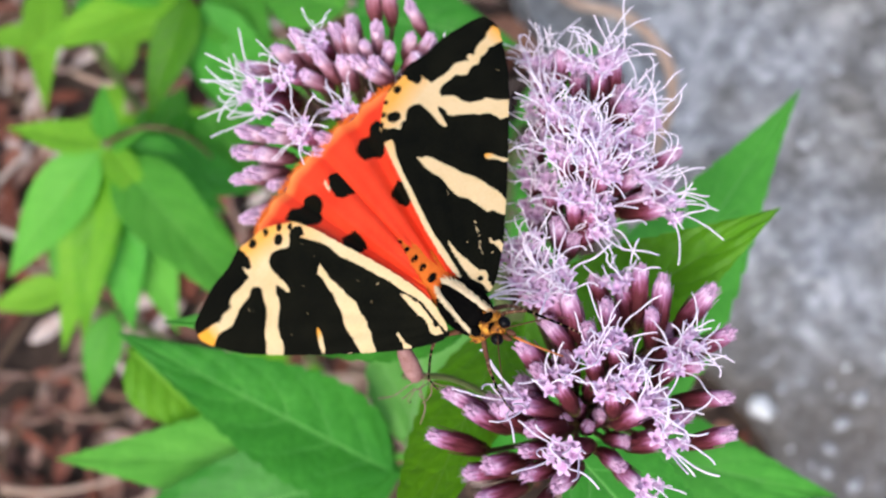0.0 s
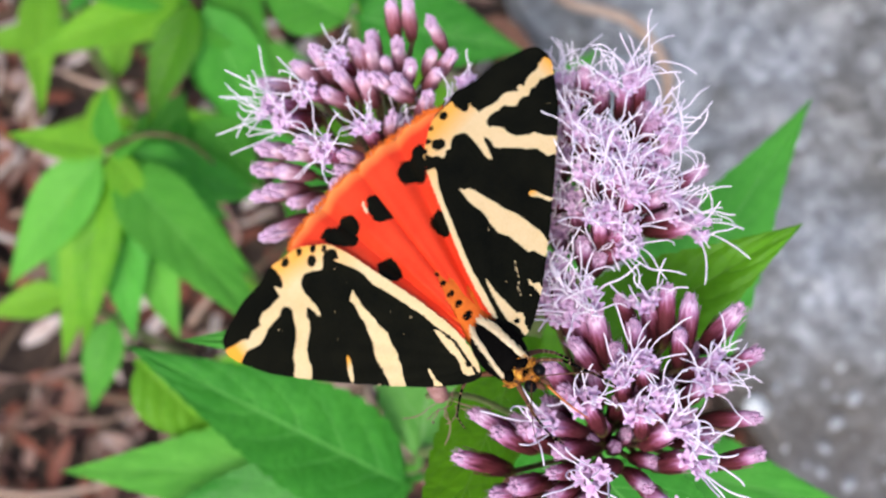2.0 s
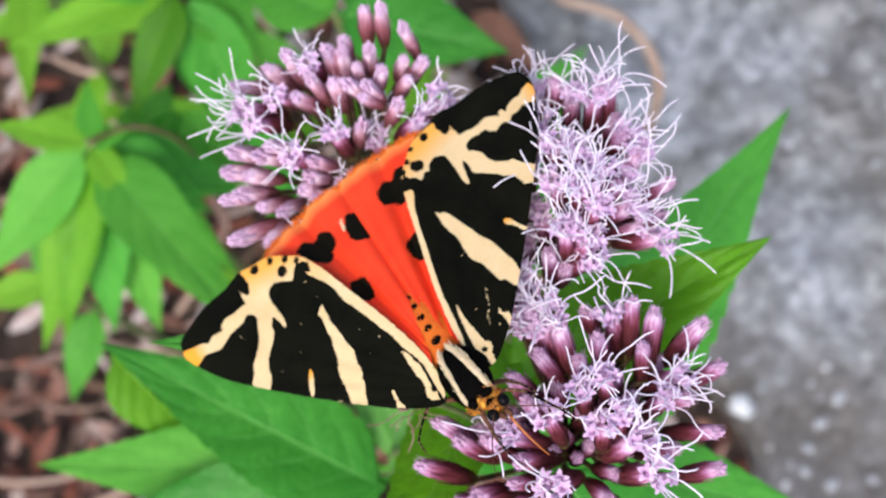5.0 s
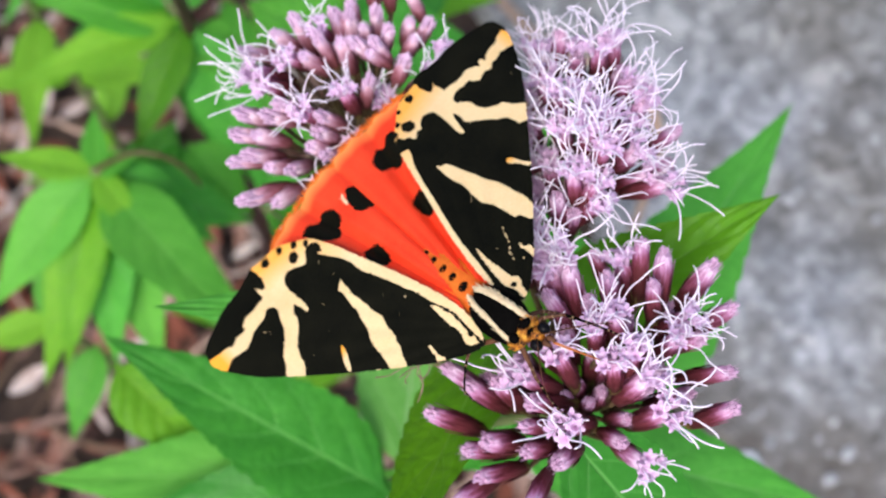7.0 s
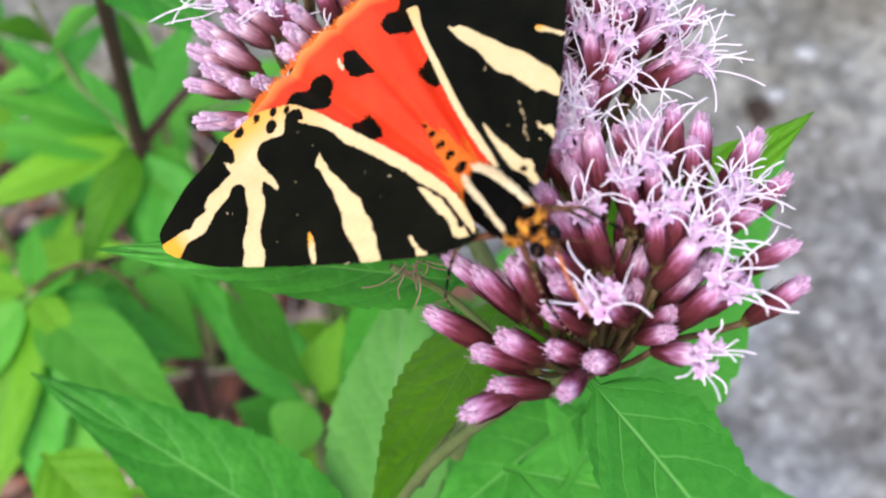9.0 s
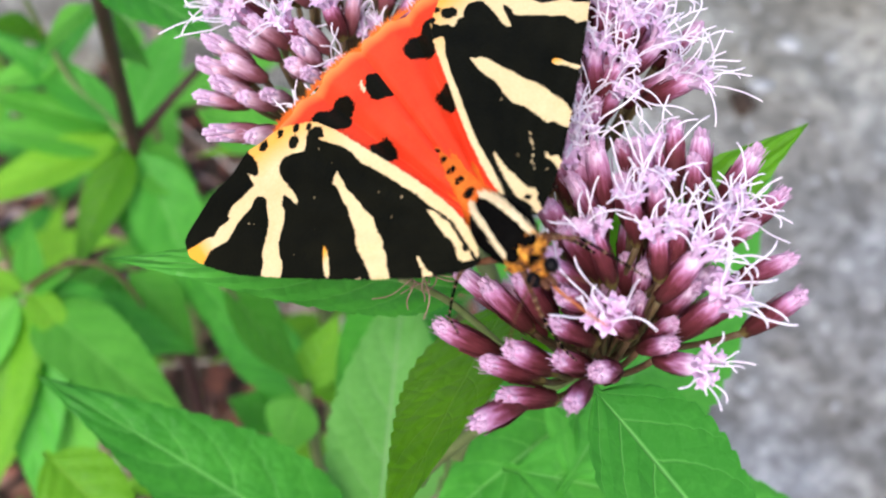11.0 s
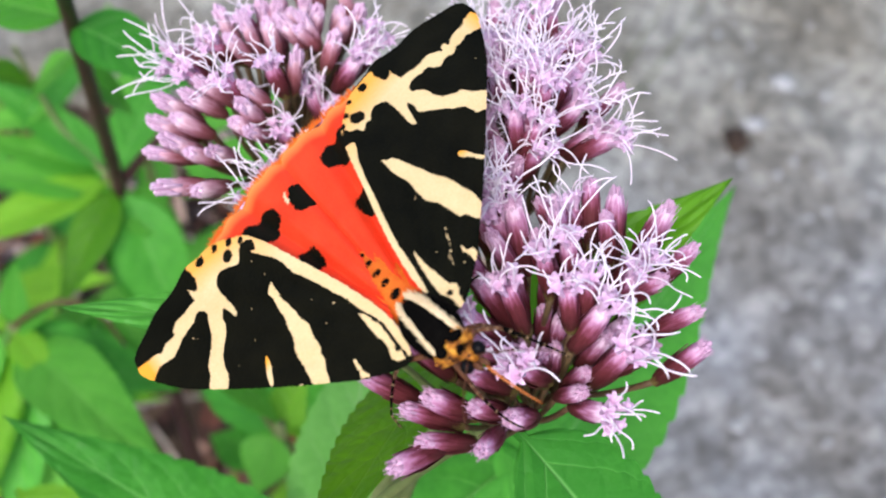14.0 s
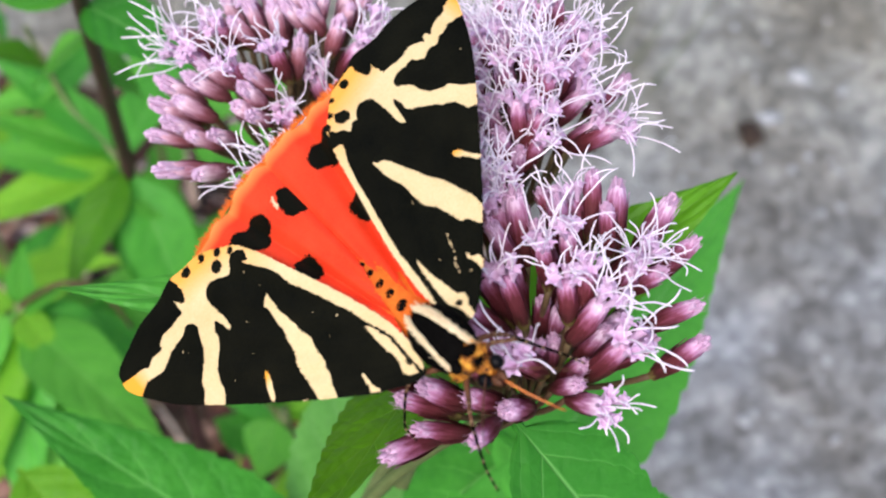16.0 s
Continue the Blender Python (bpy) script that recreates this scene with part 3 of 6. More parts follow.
def bud_tips(seed, rise=0.0, material=None):
    """Closed florets at the mouth, with a few bristles among them; rise: how far they stand out of the bracts, in millimetres."""
    rnd = random.Random(seed + 100)
    g = Geo()
    for k in range(16):
        a, r = rnd.uniform(0, 6.283), rnd.uniform(0.45, 0.72)
        out = Vector((math.cos(a), math.sin(a), 0))
        foot = out * r + Vector((0, 0, 5.0))
        top = foot + out * rnd.uniform(0.0, 0.30) + Vector((0, 0, rnd.uniform(0.8, 1.35) + rise * 0.6))
        g.add(*sweep([foot * MM, foot.lerp(top, 0.6) * MM, top * MM], [0.045 * MM, 0.04 * MM, 0.015 * MM], 4))
    for k in range(12):
        a = k * 2.4 + rnd.uniform(-0.3, 0.3)
        r = (0.56 + 0.16 * (rise > 0)) * math.sqrt(k / 11)
        top = 6.35 + rise - 0.9 * (r / 0.6) ** 2 + rnd.uniform(-0.12, 0.16) * (1 + rise)
        c = (r * math.cos(a) * MM, r * math.sin(a) * MM)
        w = rnd.uniform(0.17, 0.23)
        prof = [(4.6 * MM, w * 0.8 * MM), (5.1 * MM, w * MM), ((top - 0.2) * MM, w * MM), ((top - 0.05) * MM, w * 0.65 * MM), (top * MM, 0.05 * MM)]
        lathe(g, prof, 7, 5, 0.10, c, (0.01 * math.cos(a), 0.01 * math.sin(a)))
    return g.mesh("bud_mouth", material or BUD_TIP)


def floret_dirs(seed):
    rnd = random.Random(seed + 200)
    for k in range(5):
        a = k * 2 * math.pi / 5 + rnd.uniform(-0.3, 0.3)
        lean = rnd.uniform(0.15, 0.55)
        d = Vector((math.cos(a) * lean, math.sin(a) * lean, 1)).normalized()
        base = Vector((0.36 * math.cos(a), 0.36 * math.sin(a), 4.9))
        yield rnd, a, d, base, rnd.uniform(1.9, 2.7)


def open_florets(seed):
    """Five slender trumpets with a hollow mouth and five short recurved lobes; a mesh for each."""
    out = []
    for rnd, a, d, base, tall in floret_dirs(seed):
        g = Geo()
        x = d.orthogonal().normalized()
        y = d.cross(x)
        sides = 10
        rings = [(0, 0.20), (0.45 * tall, 0.24), (0.72 * tall, 0.38), (0.92 * tall, 0.46), (tall, 0.52), (0.94 * tall, 0.40), (0.70 * tall, 0.28), (0.55 * tall, 0.10)]
        verts, faces = [], []
        for up, r in rings:
            for k in range(sides):
                b = 2 * math.pi * k / sides + a
                verts.append((base + d * up + (x * math.cos(b) + y * math.sin(b)) * r) * MM)
        for i in range(len(rings) - 1):
            for k in range(sides):
                p, q = i * sides + k, i * sides + (k + 1) % sides
                faces.append((p, q, q + sides, p + sides))
        g.add(verts, faces)
        top = base + d * tall
        for k in range(5):
            b = k * 2 * math.pi / 5 + a + rnd.uniform(-0.12, 0.12)
            way = x * math.cos(b) + y * math.sin(b)
            side = d.cross(way)
            reach = rnd.uniform(0.72, 0.88)
            lobe = []
            for r, w, lift in ((0.44, 0.25, -0.03), (0.60, 0.22, 0.07), (reach, 0.11, 0.02)):
                lobe += [top + way * r + side * w + d * lift, top + way * (r + 0.02) + d * (lift - 0.05), top + way * r - side * w + d * lift]
            tip = top + way * (reach + 0.10) - d * 0.08
            g.add([v * MM for v in lobe + [tip]], [(0, 1, 4, 3), (1, 2, 5, 4), (3, 4, 7, 6), (4, 5, 8, 7), (6, 7, 9), (7, 8, 9)])
        out.append(g.mesh("floret", FLORET))
    return out


def styles(seed, long=1.0, per=2, thick=1.0, bunch=1.0, curly=1.0):
    """Pale thread-like style arms that fork from each floret in smooth bows; a mesh for each."""
    out = []
    for rnd, a, d, base, tall in floret_dirs(seed):
        root = base + d * tall * 0.7
        fork = rnd.uniform(0, 6.283)
        for k in range(per):
            b = fork + k * 2 * math.pi / per + rnd.uniform(-0.5, 0.5)
            flat = Vector((math.cos(b), math.sin(b), 0))
            p, way = root.copy(), (d * 1.2 * bunch + flat * rnd.uniform(0.15, 0.7)).normalized()
            curl = flat * rnd.uniform(-0.5, 1.3) + Vector((rnd.uniform(-0.7, 0.7), rnd.uniform(-0.7, 0.7), rnd.uniform(-0.9, 0.3)))
            hook = Vector((rnd.uniform(-1, 1), rnd.uniform(-1, 1), rnd.uniform(-1, 1))) * rnd.choice((0.05, 0.12, 0.30))
            swing, phase = rnd.uniform(0.0, 0.28), rnd.uniform(0, 6)
            n = 13
            length = rnd.uniform(2.6, 5.6) * long
            path = [p.copy()]
            for i in range(n):
                p += way * length / n
                way = (way + curl * 0.125 * curly + way.cross(curl) * swing * math.sin(i * 0.7 + phase) + hook * max(0, i - 6) * 0.30 + Vector((rnd.uniform(-1, 1), rnd.uniform(-1, 1), rnd.uniform(-1, 1))) * 0.07).normalized()
                path.append(p.copy())
            radii = [(0.066 + 0.034 * min(1, i / 5)) * thick for i in range(n + 1)]
            radii[-1] = 0.06
            out.append(Geo().add(*sweep([q * MM for q in path], [r * MM for r in radii], 5)).mesh("style", STYLE))
    return out


BUDS = [(bud_mesh(s), bud_tips(s, 0.0, BUD_TIP_SHADED)) for s in range(4)]
OPENING = [(bud_mesh(10 + s, BRACT_ROSE), bud_tips(10 + s, 1.0)) for s in range(4)]
ROSY = [(bud_mesh(14 + s, BRACT_ROSE), bud_tips(14 + s)) for s in range(4)]
OPENS = [(bud_mesh(20 + s), open_florets(s), styles(s, 0.95 + 0.12 * (s % 4), 2 + (s % 3 == 0), 0.84, 1.0, 0.78)) for s in range(9)]
LUSH = [(bud_mesh(40 + s), open_florets(30 + s), styles(30 + s, 0.95 + 0.13 * (s % 3), 2 + (s % 2), 0.80, 1.5, 0.8)) for s in range(8)]
COUNT = [0]


def flower_head(parent, is_open, tip, base, lush=False, opening=False):
    """One head with its foot at base and its mouth at tip, in millimetres."""
    COUNT[0] += 1
    n = COUNT[0]
    b, t = Vector(base) * MM, Vector(tip) * MM
    d = t - b
    span = 6.6 if not is_open else 7.0
    scale = min(1.25, max(0.72, d.length / (span * MM)))
    wide = (0.94 if is_open else 0.90) + 0.16 * ((n * 37) % 10) / 10
    turn = d.to_track_quat("Z", "Y").to_matrix().to_4x4() @ Matrix.Rotation(n * 2.1, 4, "Z")
    m = Matrix.Translation(t - d.normalized() * span * MM * scale) @ turn @ Matrix.Diagonal((wide * scale ** 0.4, wide * scale ** 0.4, scale, 1))
    if is_open:
        cup, mouth, arms = LUSH[n % len(LUSH)] if lush else OPENS[n % len(OPENS)]
        head = part("flower_head", cup, parent, "open mauve flower head with curling pale styles", m)
        for me in mouth:
            part("floret", me, head)
        for me in arms:
            part("style", me, head, "thread-like whitish style")
    else:
        half_open = opening and n % 3 != 0
        cup, mouth = OPENING[n % len(OPENING)] if half_open else (ROSY if opening else BUDS)[n % 4]
        head = part("flower_head", cup, parent, "opening bud with pale pink florets" if half_open else "closed dusty pink bud" if opening else "closed maroon and mauve bud", m)
        part("bud_mouth", mouth, head)
    return m.translation / MM


def corymb(parent, node, heads, lush=False, opening=False):
    """A side branch of the cluster: its heads, each on a thin stalk, and the twig that carries them."""
    feet = [flower_head(parent, h[0], h[1:4], h[4:7], lush, opening) for h in heads]
    node = Vector(node)
    mean = sum(feet, Vector()) / len(feet)
    fork = mean.lerp(node, 0.55) - Vector((0, 0, 3))
    for foot in feet:
        g = Geo().add(*sweep([p * MM for p in bent(fork, foot, (0, 0, -1.2), 6)], [0.30 * MM] * 7, 6))
        part("flower_stalk", g.mesh("flower_stalk", STALK), parent)
    g = Geo().add(*sweep([p * MM for p in bent(node, fork, (0, 0, -1.0), 6)], [0.45 * MM] * 7, 6))
    part("branchlet", g.mesh("branchlet", STALK), parent)


def build_withered(plant):
    """A spent head whose brown threads hang down."""
    m = Matrix.Translation(Vector((-1.5, 12.8, 381)) * MM) @ Euler((2.4, -0.5, 0)).to_matrix().to_4x4() @ Matrix.Translation((0, 0, -0.0045)) @ Matrix.Diagonal((1.1, 1.1, 0.8, 1))
    head = part("withered_head", involucre(77, bracts=0).mesh("withered_head", WITHERED), plant, "spent brownish flower head", m)
    for me in styles(31, 0.85, 2, 0.6):
        thread = me.copy()
        thread.materials[0] = WITHERED
        part("withered_style", thread, head)
    stem(plant, [(-3, 13.5, 378), (2, 14, 372), (8, 12, 365)], [0.35, 0.35, 0.4], STEM, "flower_stalk")


def build_main_plant():
    plant = tagged(new("flowering_herb"), "tall green herb with mauve flower clusters and toothed leaves", "flowering plant")
    front, left, back = (16, 10, 368), (-9, 43, 362), (16, 30, 366)
    stem(plant, [(-14, 22, -4), (-11, 20, 120), (-6, 15, 250), (-4, 12, 312), (4, 11, 345), front], [1.9, 1.6, 1.3, 1.0, 0.75, 0.6], STEM)
    stem(plant, [(4, 12, 338), (9, 24, 350), (2, 36, 357), left], [1.2, 1.1, 1.0, 0.8], STEM, "branch")
    stem(plant, [(0, 12, 330), (8, 22, 348), back], [1.2, 1.1, 0.8], STEM, "branch")
    corymb(plant, front, [(0, 20.5, 23.7, 388.0, 20.5, 17.6, 384.0), (0, 22.7, 22.8, 388.0, 22.3, 16.4, 384.0), (0, 15.7, 22.9, 386.0, 18.4, 19.0, 382.0), (1, 18.5, 22.1, 387.0, 20.1, 17.9, 382.0), (0, 21.1, 18.8, 390.0, 21.6, 15.4, 385.0), (0, 16.5, 19.6, 390.0, 18.3, 15.8, 384.0)])
    corymb(plant, front, [(0, 14.9, 17.5, 389.0, 16.3, 14.7, 384.0), (0, 28.1, 21.8, 387.0, 24.6, 17.5, 381.0), (1, 25.4, 16.1, 387.0, 21.5, 14.7, 382.0), (0, 29.9, 17.1, 387.0, 25.1, 15.0, 381.0), (0, 26.7, 13.7, 387.0, 22.3, 13.7, 382.0), (1, 23.8, 13.9, 388.0, 22.2, 12.2, 384.0)])
    corymb(plant, front, [(0, 29.4, 10.5, 387.0, 24.0, 10.8, 380.0), (1, 22.8, 6.6, 388.0, 19.6, 6.3, 380.0), (0, 29.5, 7.2, 387.0, 25.4, 6.3, 381.0), (1, 17.2, 15.6, 391.0, 18.3, 13.0, 386.0), (1, 16.8, 10.9, 391.0, 17.7, 8.6, 386.0), (1, 20.7, 9.6, 390.0, 17.9, 7.9, 384.0)])
    corymb(plant, front, [(1, 15.0, 14.1, 391.0, 16.2, 11.9, 386.0), (1, 19.0, 12.1, 391.0, 18.8, 9.7, 386.0), (1, 11.3, 21.2, 387.0, 14.0, 16.6, 380.5), (0, 13.0, 21.0, 389.0, 15.0, 16.1, 382.0), (0, 10.7, 18.2, 388.0, 14.6, 14.8, 382.0), (0, 8.2, 15.7, 388.0, 13.2, 12.0, 381.0)])
    corymb(plant, front, [(0, 9.6, 13.4, 388.0, 13.9, 10.9, 381.0), (1, 11.6, 11.9, 390.0, 14.3, 9.1, 384.0), (0, 8.8, 7.2, 387.0, 14.6, 8.2, 381.0), (1, 7.8, 9.9, 388.0, 13.1, 9.2, 382.0), (0, 0.9, 11.6, 384.0, 8.2, 8.2, 378.0), (0, 3.1, 9.6, 385.0, 8.7, 7.6, 378.0)])
    corymb(plant, front, [(0, 5.9, 9.9, 386.0, 10.1, 7.7, 379.0), (0, -0.8, 7.2, 382.0, 7.7, 5.5, 376.0), (0, 8.3, 5.2, 386.0, 13.2, 6.0, 380.0), (0, 4.8, 4.0, 384.0, 10.3, 4.8, 377.0), (0, 2.9, 3.3, 383.0, 10.0, 4.1, 376.0), (0, 8.7, 2.9, 384.0, 13.6, 4.9, 377.0)])
    corymb(plant, front, [(1, 12.5, 4.9, 388.0, 16.1, 6.3, 381.0), (0, 11.8, 1.6, 384.0, 15.4, 4.8, 377.0), (0, 18.7, 3.6, 385.0, 17.1, 5.9, 379.0), (1, 20.9, 1.3, 385.0, 18.2, 4.9, 379.0), (0, 4.1, 0.6, 382.0, 11.9, 3.1, 375.0)])
    corymb(plant, front, [(0, 1.9, -2.5, 383.0, 8.9, 3.0, 377.0), (0, 9.1, -2.7, 387.0, 11.9, 1.9, 381.0)])
    corymb(plant, front, [(0, 21.2, 14.6, 384.5, 20.0, 12.0, 378.5), (0, 19.6, 16.6, 385.0, 18.9, 13.4, 379.0), (0, 23.6, 11.4, 383.5, 20.4, 10.6, 377.5), (0, 21.8, 9.8, 384.0, 19.4, 9.2, 378.0), (0, 24.6, 18.6, 382.5, 21.6, 14.6, 377.0), (0, 17.6, 18.2, 385.0, 17.9, 14.8, 379.0)])
    corymb(plant, front, [(0, 13.0, 15.6, 385.0, 14.8, 12.6, 379.0), (0, 11.0, 14.6, 384.0, 13.8, 11.8, 378.5), (0, 26.2, 9.2, 383.0, 21.8, 8.8, 377.0), (0, 15.4, 8.0, 384.5, 15.8, 8.0, 378.0), (0, 12.6, 8.6, 384.0, 14.6, 8.2, 378.0), (0, 19.6, 6.4, 383.5, 17.9, 7.2, 377.5)])
    corymb(plant, front, [(0, 6.6, 11.6, 383.0, 10.5, 9.6, 377.5), (0, 8.4, 12.8, 384.0, 11.8, 10.5, 378.0), (0, 5.0, 11.1, 381.5, 9.4, 8.7, 376.0), (0, 9.6, 11.2, 383.0, 12.6, 9.3, 377.0), (0, 10.8, 9.4, 383.0, 13.2, 8.2, 377.0)])
    corymb(plant, front, [(0, 16.6, 16.6, 383.5, 16.9, 13.6, 377.5), (0, 17.8, 12.6, 383.0, 17.4, 10.8, 377.0), (0, 16.0, 13.0, 383.5, 16.2, 11.0, 377.5), (0, 14.2, 10.4, 383.0, 15.2, 9.2, 377.0), (0, 17.0, 9.6, 382.5, 16.8, 8.6, 376.5), (0, 19.2, 15.0, 382.0, 18.6, 12.4, 376.5)])
    corymb(plant, left, [(0, -21.2, 40.3, 378.0, -17.3, 41.2, 373.0), (0, -21.9, 38.3, 377.0, -17.4, 39.5, 372.0), (0, -19.7, 37.5, 379.0, -15.8, 38.4, 374.0), (0, -22.1, 35.6, 375.0, -17.4, 37.5, 371.0), (0, -20.3, 35.8, 377.0, -16.7, 37.5, 372.0), (0, -18.3, 34.3, 377.0, -14.7, 36.5, 372.0)], opening=True)
    corymb(plant, left, [(0, -15.4, 33.6, 378.0, -13.3, 36.3, 373.0), (0, -20.7, 31.2, 375.0, -15.5, 34.8, 370.0), (0, -17.5, 30.6, 375.0, -14.2, 35.0, 370.0), (0, -16.8, 40.2, 381.0, -13.2, 40.9, 376.0), (0, -18.1, 39.3, 380.0, -14.5, 40.4, 375.0), (1, -20.9, 45.4, 378.0, -15.5, 45.9, 374.0), (1, -19.1, 43.1, 379.0, -14.8, 44.7, 374.0)], opening=True)
    corymb(plant, left, [(0, -21.5, 48.3, 377.0, -16.5, 49.3, 372.0), (0, -18.3, 50.4, 378.0, -14.4, 49.1, 373.0), (0, -15.7, 51.4, 379.0, -13.0, 48.7, 374.0), (0, -12.8, 47.9, 382.0, -10.7, 46.2, 377.0), (0, -14.5, 45.6, 382.0, -11.3, 45.4, 377.0), (1, -13.1, 50.3, 380.0, -11.0, 48.9, 375.0), (1, -16.4, 45.8, 381.0, -12.7, 46.5, 376.0)], opening=True)
    corymb(plant, left, [(0, -10.2, 47.2, 383.0, -8.8, 45.5, 377.0), (0, -11.2, 51.7, 380.0, -9.5, 49.3, 374.0), (0, -9.4, 51.7, 380.0, -8.8, 49.0, 375.0), (0, -7.8, 49.4, 382.0, -7.1, 48.2, 378.0), (0, -6.4, 51.6, 381.0, -6.2, 50.0, 376.0), (0, -4.8, 48.4, 383.0, -5.5, 47.2, 379.0), (0, -2.5, 50.6, 381.0, -3.3, 49.5, 376.0)], opening=True)
    corymb(plant, left, [(0, -0.4, 50.1, 381.0, -2.3, 49.1, 376.0), (0, -6.5, 46.2, 384.0, -4.8, 45.7, 380.0), (0, -7.2, 44.9, 384.0, -4.6, 45.1, 380.0), (0, -8.7, 46.7, 383.0, -6.1, 46.2, 379.0), (0, -2.9, 44.7, 383.0, -4.2, 43.6, 378.0), (0, -1.8, 48.0, 382.0, -3.2, 46.9, 378.0), (0, -6.8, 42.4, 383.0, -7.5, 41.3, 377.0)], opening=True)
    corymb(plant, left, [(1, -9.7, 41.3, 383.0, -8.2, 40.0, 379.0), (1, -14.0, 38.3, 384.0, -10.9, 38.2, 379.0), (0, -12.0, 38.0, 383.0, -9.2, 38.6, 378.0), (0, -12.4, 36.8, 382.0, -10.3, 37.6, 377.0), (0, -13.3, 35.3, 381.0, -11.0, 37.0, 376.0), (0, -11.6, 34.6, 380.0, -9.8, 36.6, 376.0)], opening=True)
    corymb(plant, left, [(1, 1.8, 45.8, 382.0, -2.2, 43.9, 376.0), (1, -0.2, 43.2, 382.0, -3.2, 42.6, 376.0), (1, -3.0, 39.1, 378.0, -5.2, 39.2, 372.0), (1, -8.5, 36.9, 378.0, -7.7, 37.6, 372.0)])
    corymb(plant, left, [(0, -7.3, 57.0, 380.0, -6.6, 53.5, 376.0), (0, -5.4, 56.9, 380.0, -4.9, 53.5, 376.0), (0, -2.9, 54.5, 380.0, -1.1, 52.2, 376.0), (0, -9.4, 53.4, 380.0, -8.7, 50.8, 375.0)], opening=True)
    corymb(plant, left, [(1, -9.9, 32.0, 377.0, -6.0, 30.0, 371.5), (1, -11.4, 28.9, 377.0, -7.5, 28.0, 371.0), (1, -6.0, 42.9, 377.5, -3.5, 40.5, 371.5), (1, -7.0, 35.0, 376.5, -4.0, 33.5, 370.5)], True)
    corymb(plant, back, [(1, 10.6, 47.8, 380.6, 12.2, 43.4, 376.1), (0, 13.3, 46.9, 386.0, 13.5, 44.1, 380.0), (1, 16.9, 44.3, 388.0, 17.5, 40.9, 382.0), (1, 18.7, 45.9, 387.0, 18.9, 41.9, 381.0), (1, 20.8, 40.7, 388.0, 18.7, 38.4, 382.0), (0, 19.8, 40.0, 389.0, 18.6, 38.6, 383.0), (1, 11.8, 47.6, 381.0, 13.1, 44.0, 375.0), (1, 15.1, 45.6, 384.8, 15.5, 42.5, 378.8), (0, 19.8, 43.3, 385.3, 18.8, 40.1, 379.3)], True)
    corymb(plant, back, [(1, 21.9, 38.3, 388.0, 19.2, 36.4, 382.0), (0, 19.3, 34.6, 390.0, 17.5, 32.9, 384.0), (1, 17.5, 35.7, 391.0, 16.5, 33.6, 385.0), (1, 14.8, 38.1, 390.0, 15.4, 35.7, 384.0), (1, 12.7, 39.0, 389.0, 13.8, 36.0, 383.0), (1, 12.6, 34.6, 390.0, 14.2, 32.1, 384.0), (1, 20.6, 36.5, 386.8, 18.4, 34.6, 380.8), (1, 16.1, 36.9, 388.3, 15.9, 34.7, 382.3), (0, 12.6, 36.8, 387.3, 14.0, 34.0, 381.3)], True)
    corymb(plant, back, [(1, 15.1, 34.0, 392.0, 15.2, 31.5, 386.0), (1, 16.8, 31.7, 392.0, 15.7, 29.8, 386.0), (1, 13.6, 29.7, 391.0, 14.4, 27.1, 385.0), (1, 16.4, 28.8, 390.0, 14.2, 27.1, 384.0), (1, 16.6, 27.3, 388.0, 14.1, 26.4, 382.0), (0, 12.1, 28.2, 388.0, 13.5, 25.5, 382.0), (1, 15.9, 32.9, 389.8, 15.4, 30.6, 383.8), (1, 15.2, 30.7, 389.3, 15.1, 28.5, 383.3), (0, 15.0, 29.2, 388.3, 14.3, 27.1, 382.3), (1, 14.4, 27.8, 385.8, 13.8, 25.9, 379.8)], True)
    corymb(plant, back, [(1, 21.2, 32.9, 388.0, 17.7, 32.1, 382.0), (1, 24.6, 29.7, 386.0, 19.6, 30.3, 381.0), (0, 25.6, 36.0, 386.0, 21.4, 34.3, 381.0), (1, 11.6, 32.2, 386.0, 13.2, 29.6, 380.0), (1, 11.2, 42.1, 385.5, 12.8, 39.2, 381.0), (0, 14.2, 26.7, 387.0, 14.0, 25.9, 380.0), (1, 22.9, 31.3, 384.8, 18.6, 31.2, 379.3), (0, 25.1, 32.9, 383.8, 20.5, 32.3, 378.8)], True)
    corymb(plant, back, [(1, 10.9, 41.2, 382.5, 11.6, 39.8, 376.0), (1, 10.6, 38.0, 382.5, 11.5, 36.8, 376.0), (1, 10.4, 34.4, 382.5, 11.4, 33.0, 376.0), (1, 10.5, 30.4, 382.5, 11.4, 29.2, 376.0)], True)
    corymb(plant, front, [(1, 8.0, 24.9, 386.0, 9.4, 23.5, 379.5), (1, 9.6, 25.6, 387.0, 11.1, 24.2, 380.5), (1, 11.2, 23.1, 388.0, 12.8, 21.6, 381.5), (1, 8.9, 21.8, 388.0, 10.3, 20.3, 381.5), (1, 12.5, 21.5, 388.0, 14.1, 19.9, 381.5), (1, 10.5, 20.8, 387.0, 12.1, 19.2, 380.5)], True)
    build_withered(plant)
    # leaves of the flowering stem, each from its foot to its tip
    leaf(plant, (16.6, 8.8, 334.0), (56, 65.4, 326), 20, droop=0.06, fold=0.2, seed=1, broad=0.30)
    leaf(plant, (10, 17, 356), (38.4, 33, 374), 14, droop=0.05, fold=0.35, material=LEAF_OLD, seed=2)
    leaf(plant, (5, 22, 360), (-30.7, 20.6, 369.5), 8.8, droop=0.06, fold=0.22, seed=3)
    leaf(plant, (14.5, 7.5, 368.5), (36, -14, 352), 13.5, droop=0.10, fold=0.15, seed=4)
    leaf(plant, (10, 12, 334), (57.4, 3.2, 325), 16, droop=0.08, fold=0.2, seed=9)
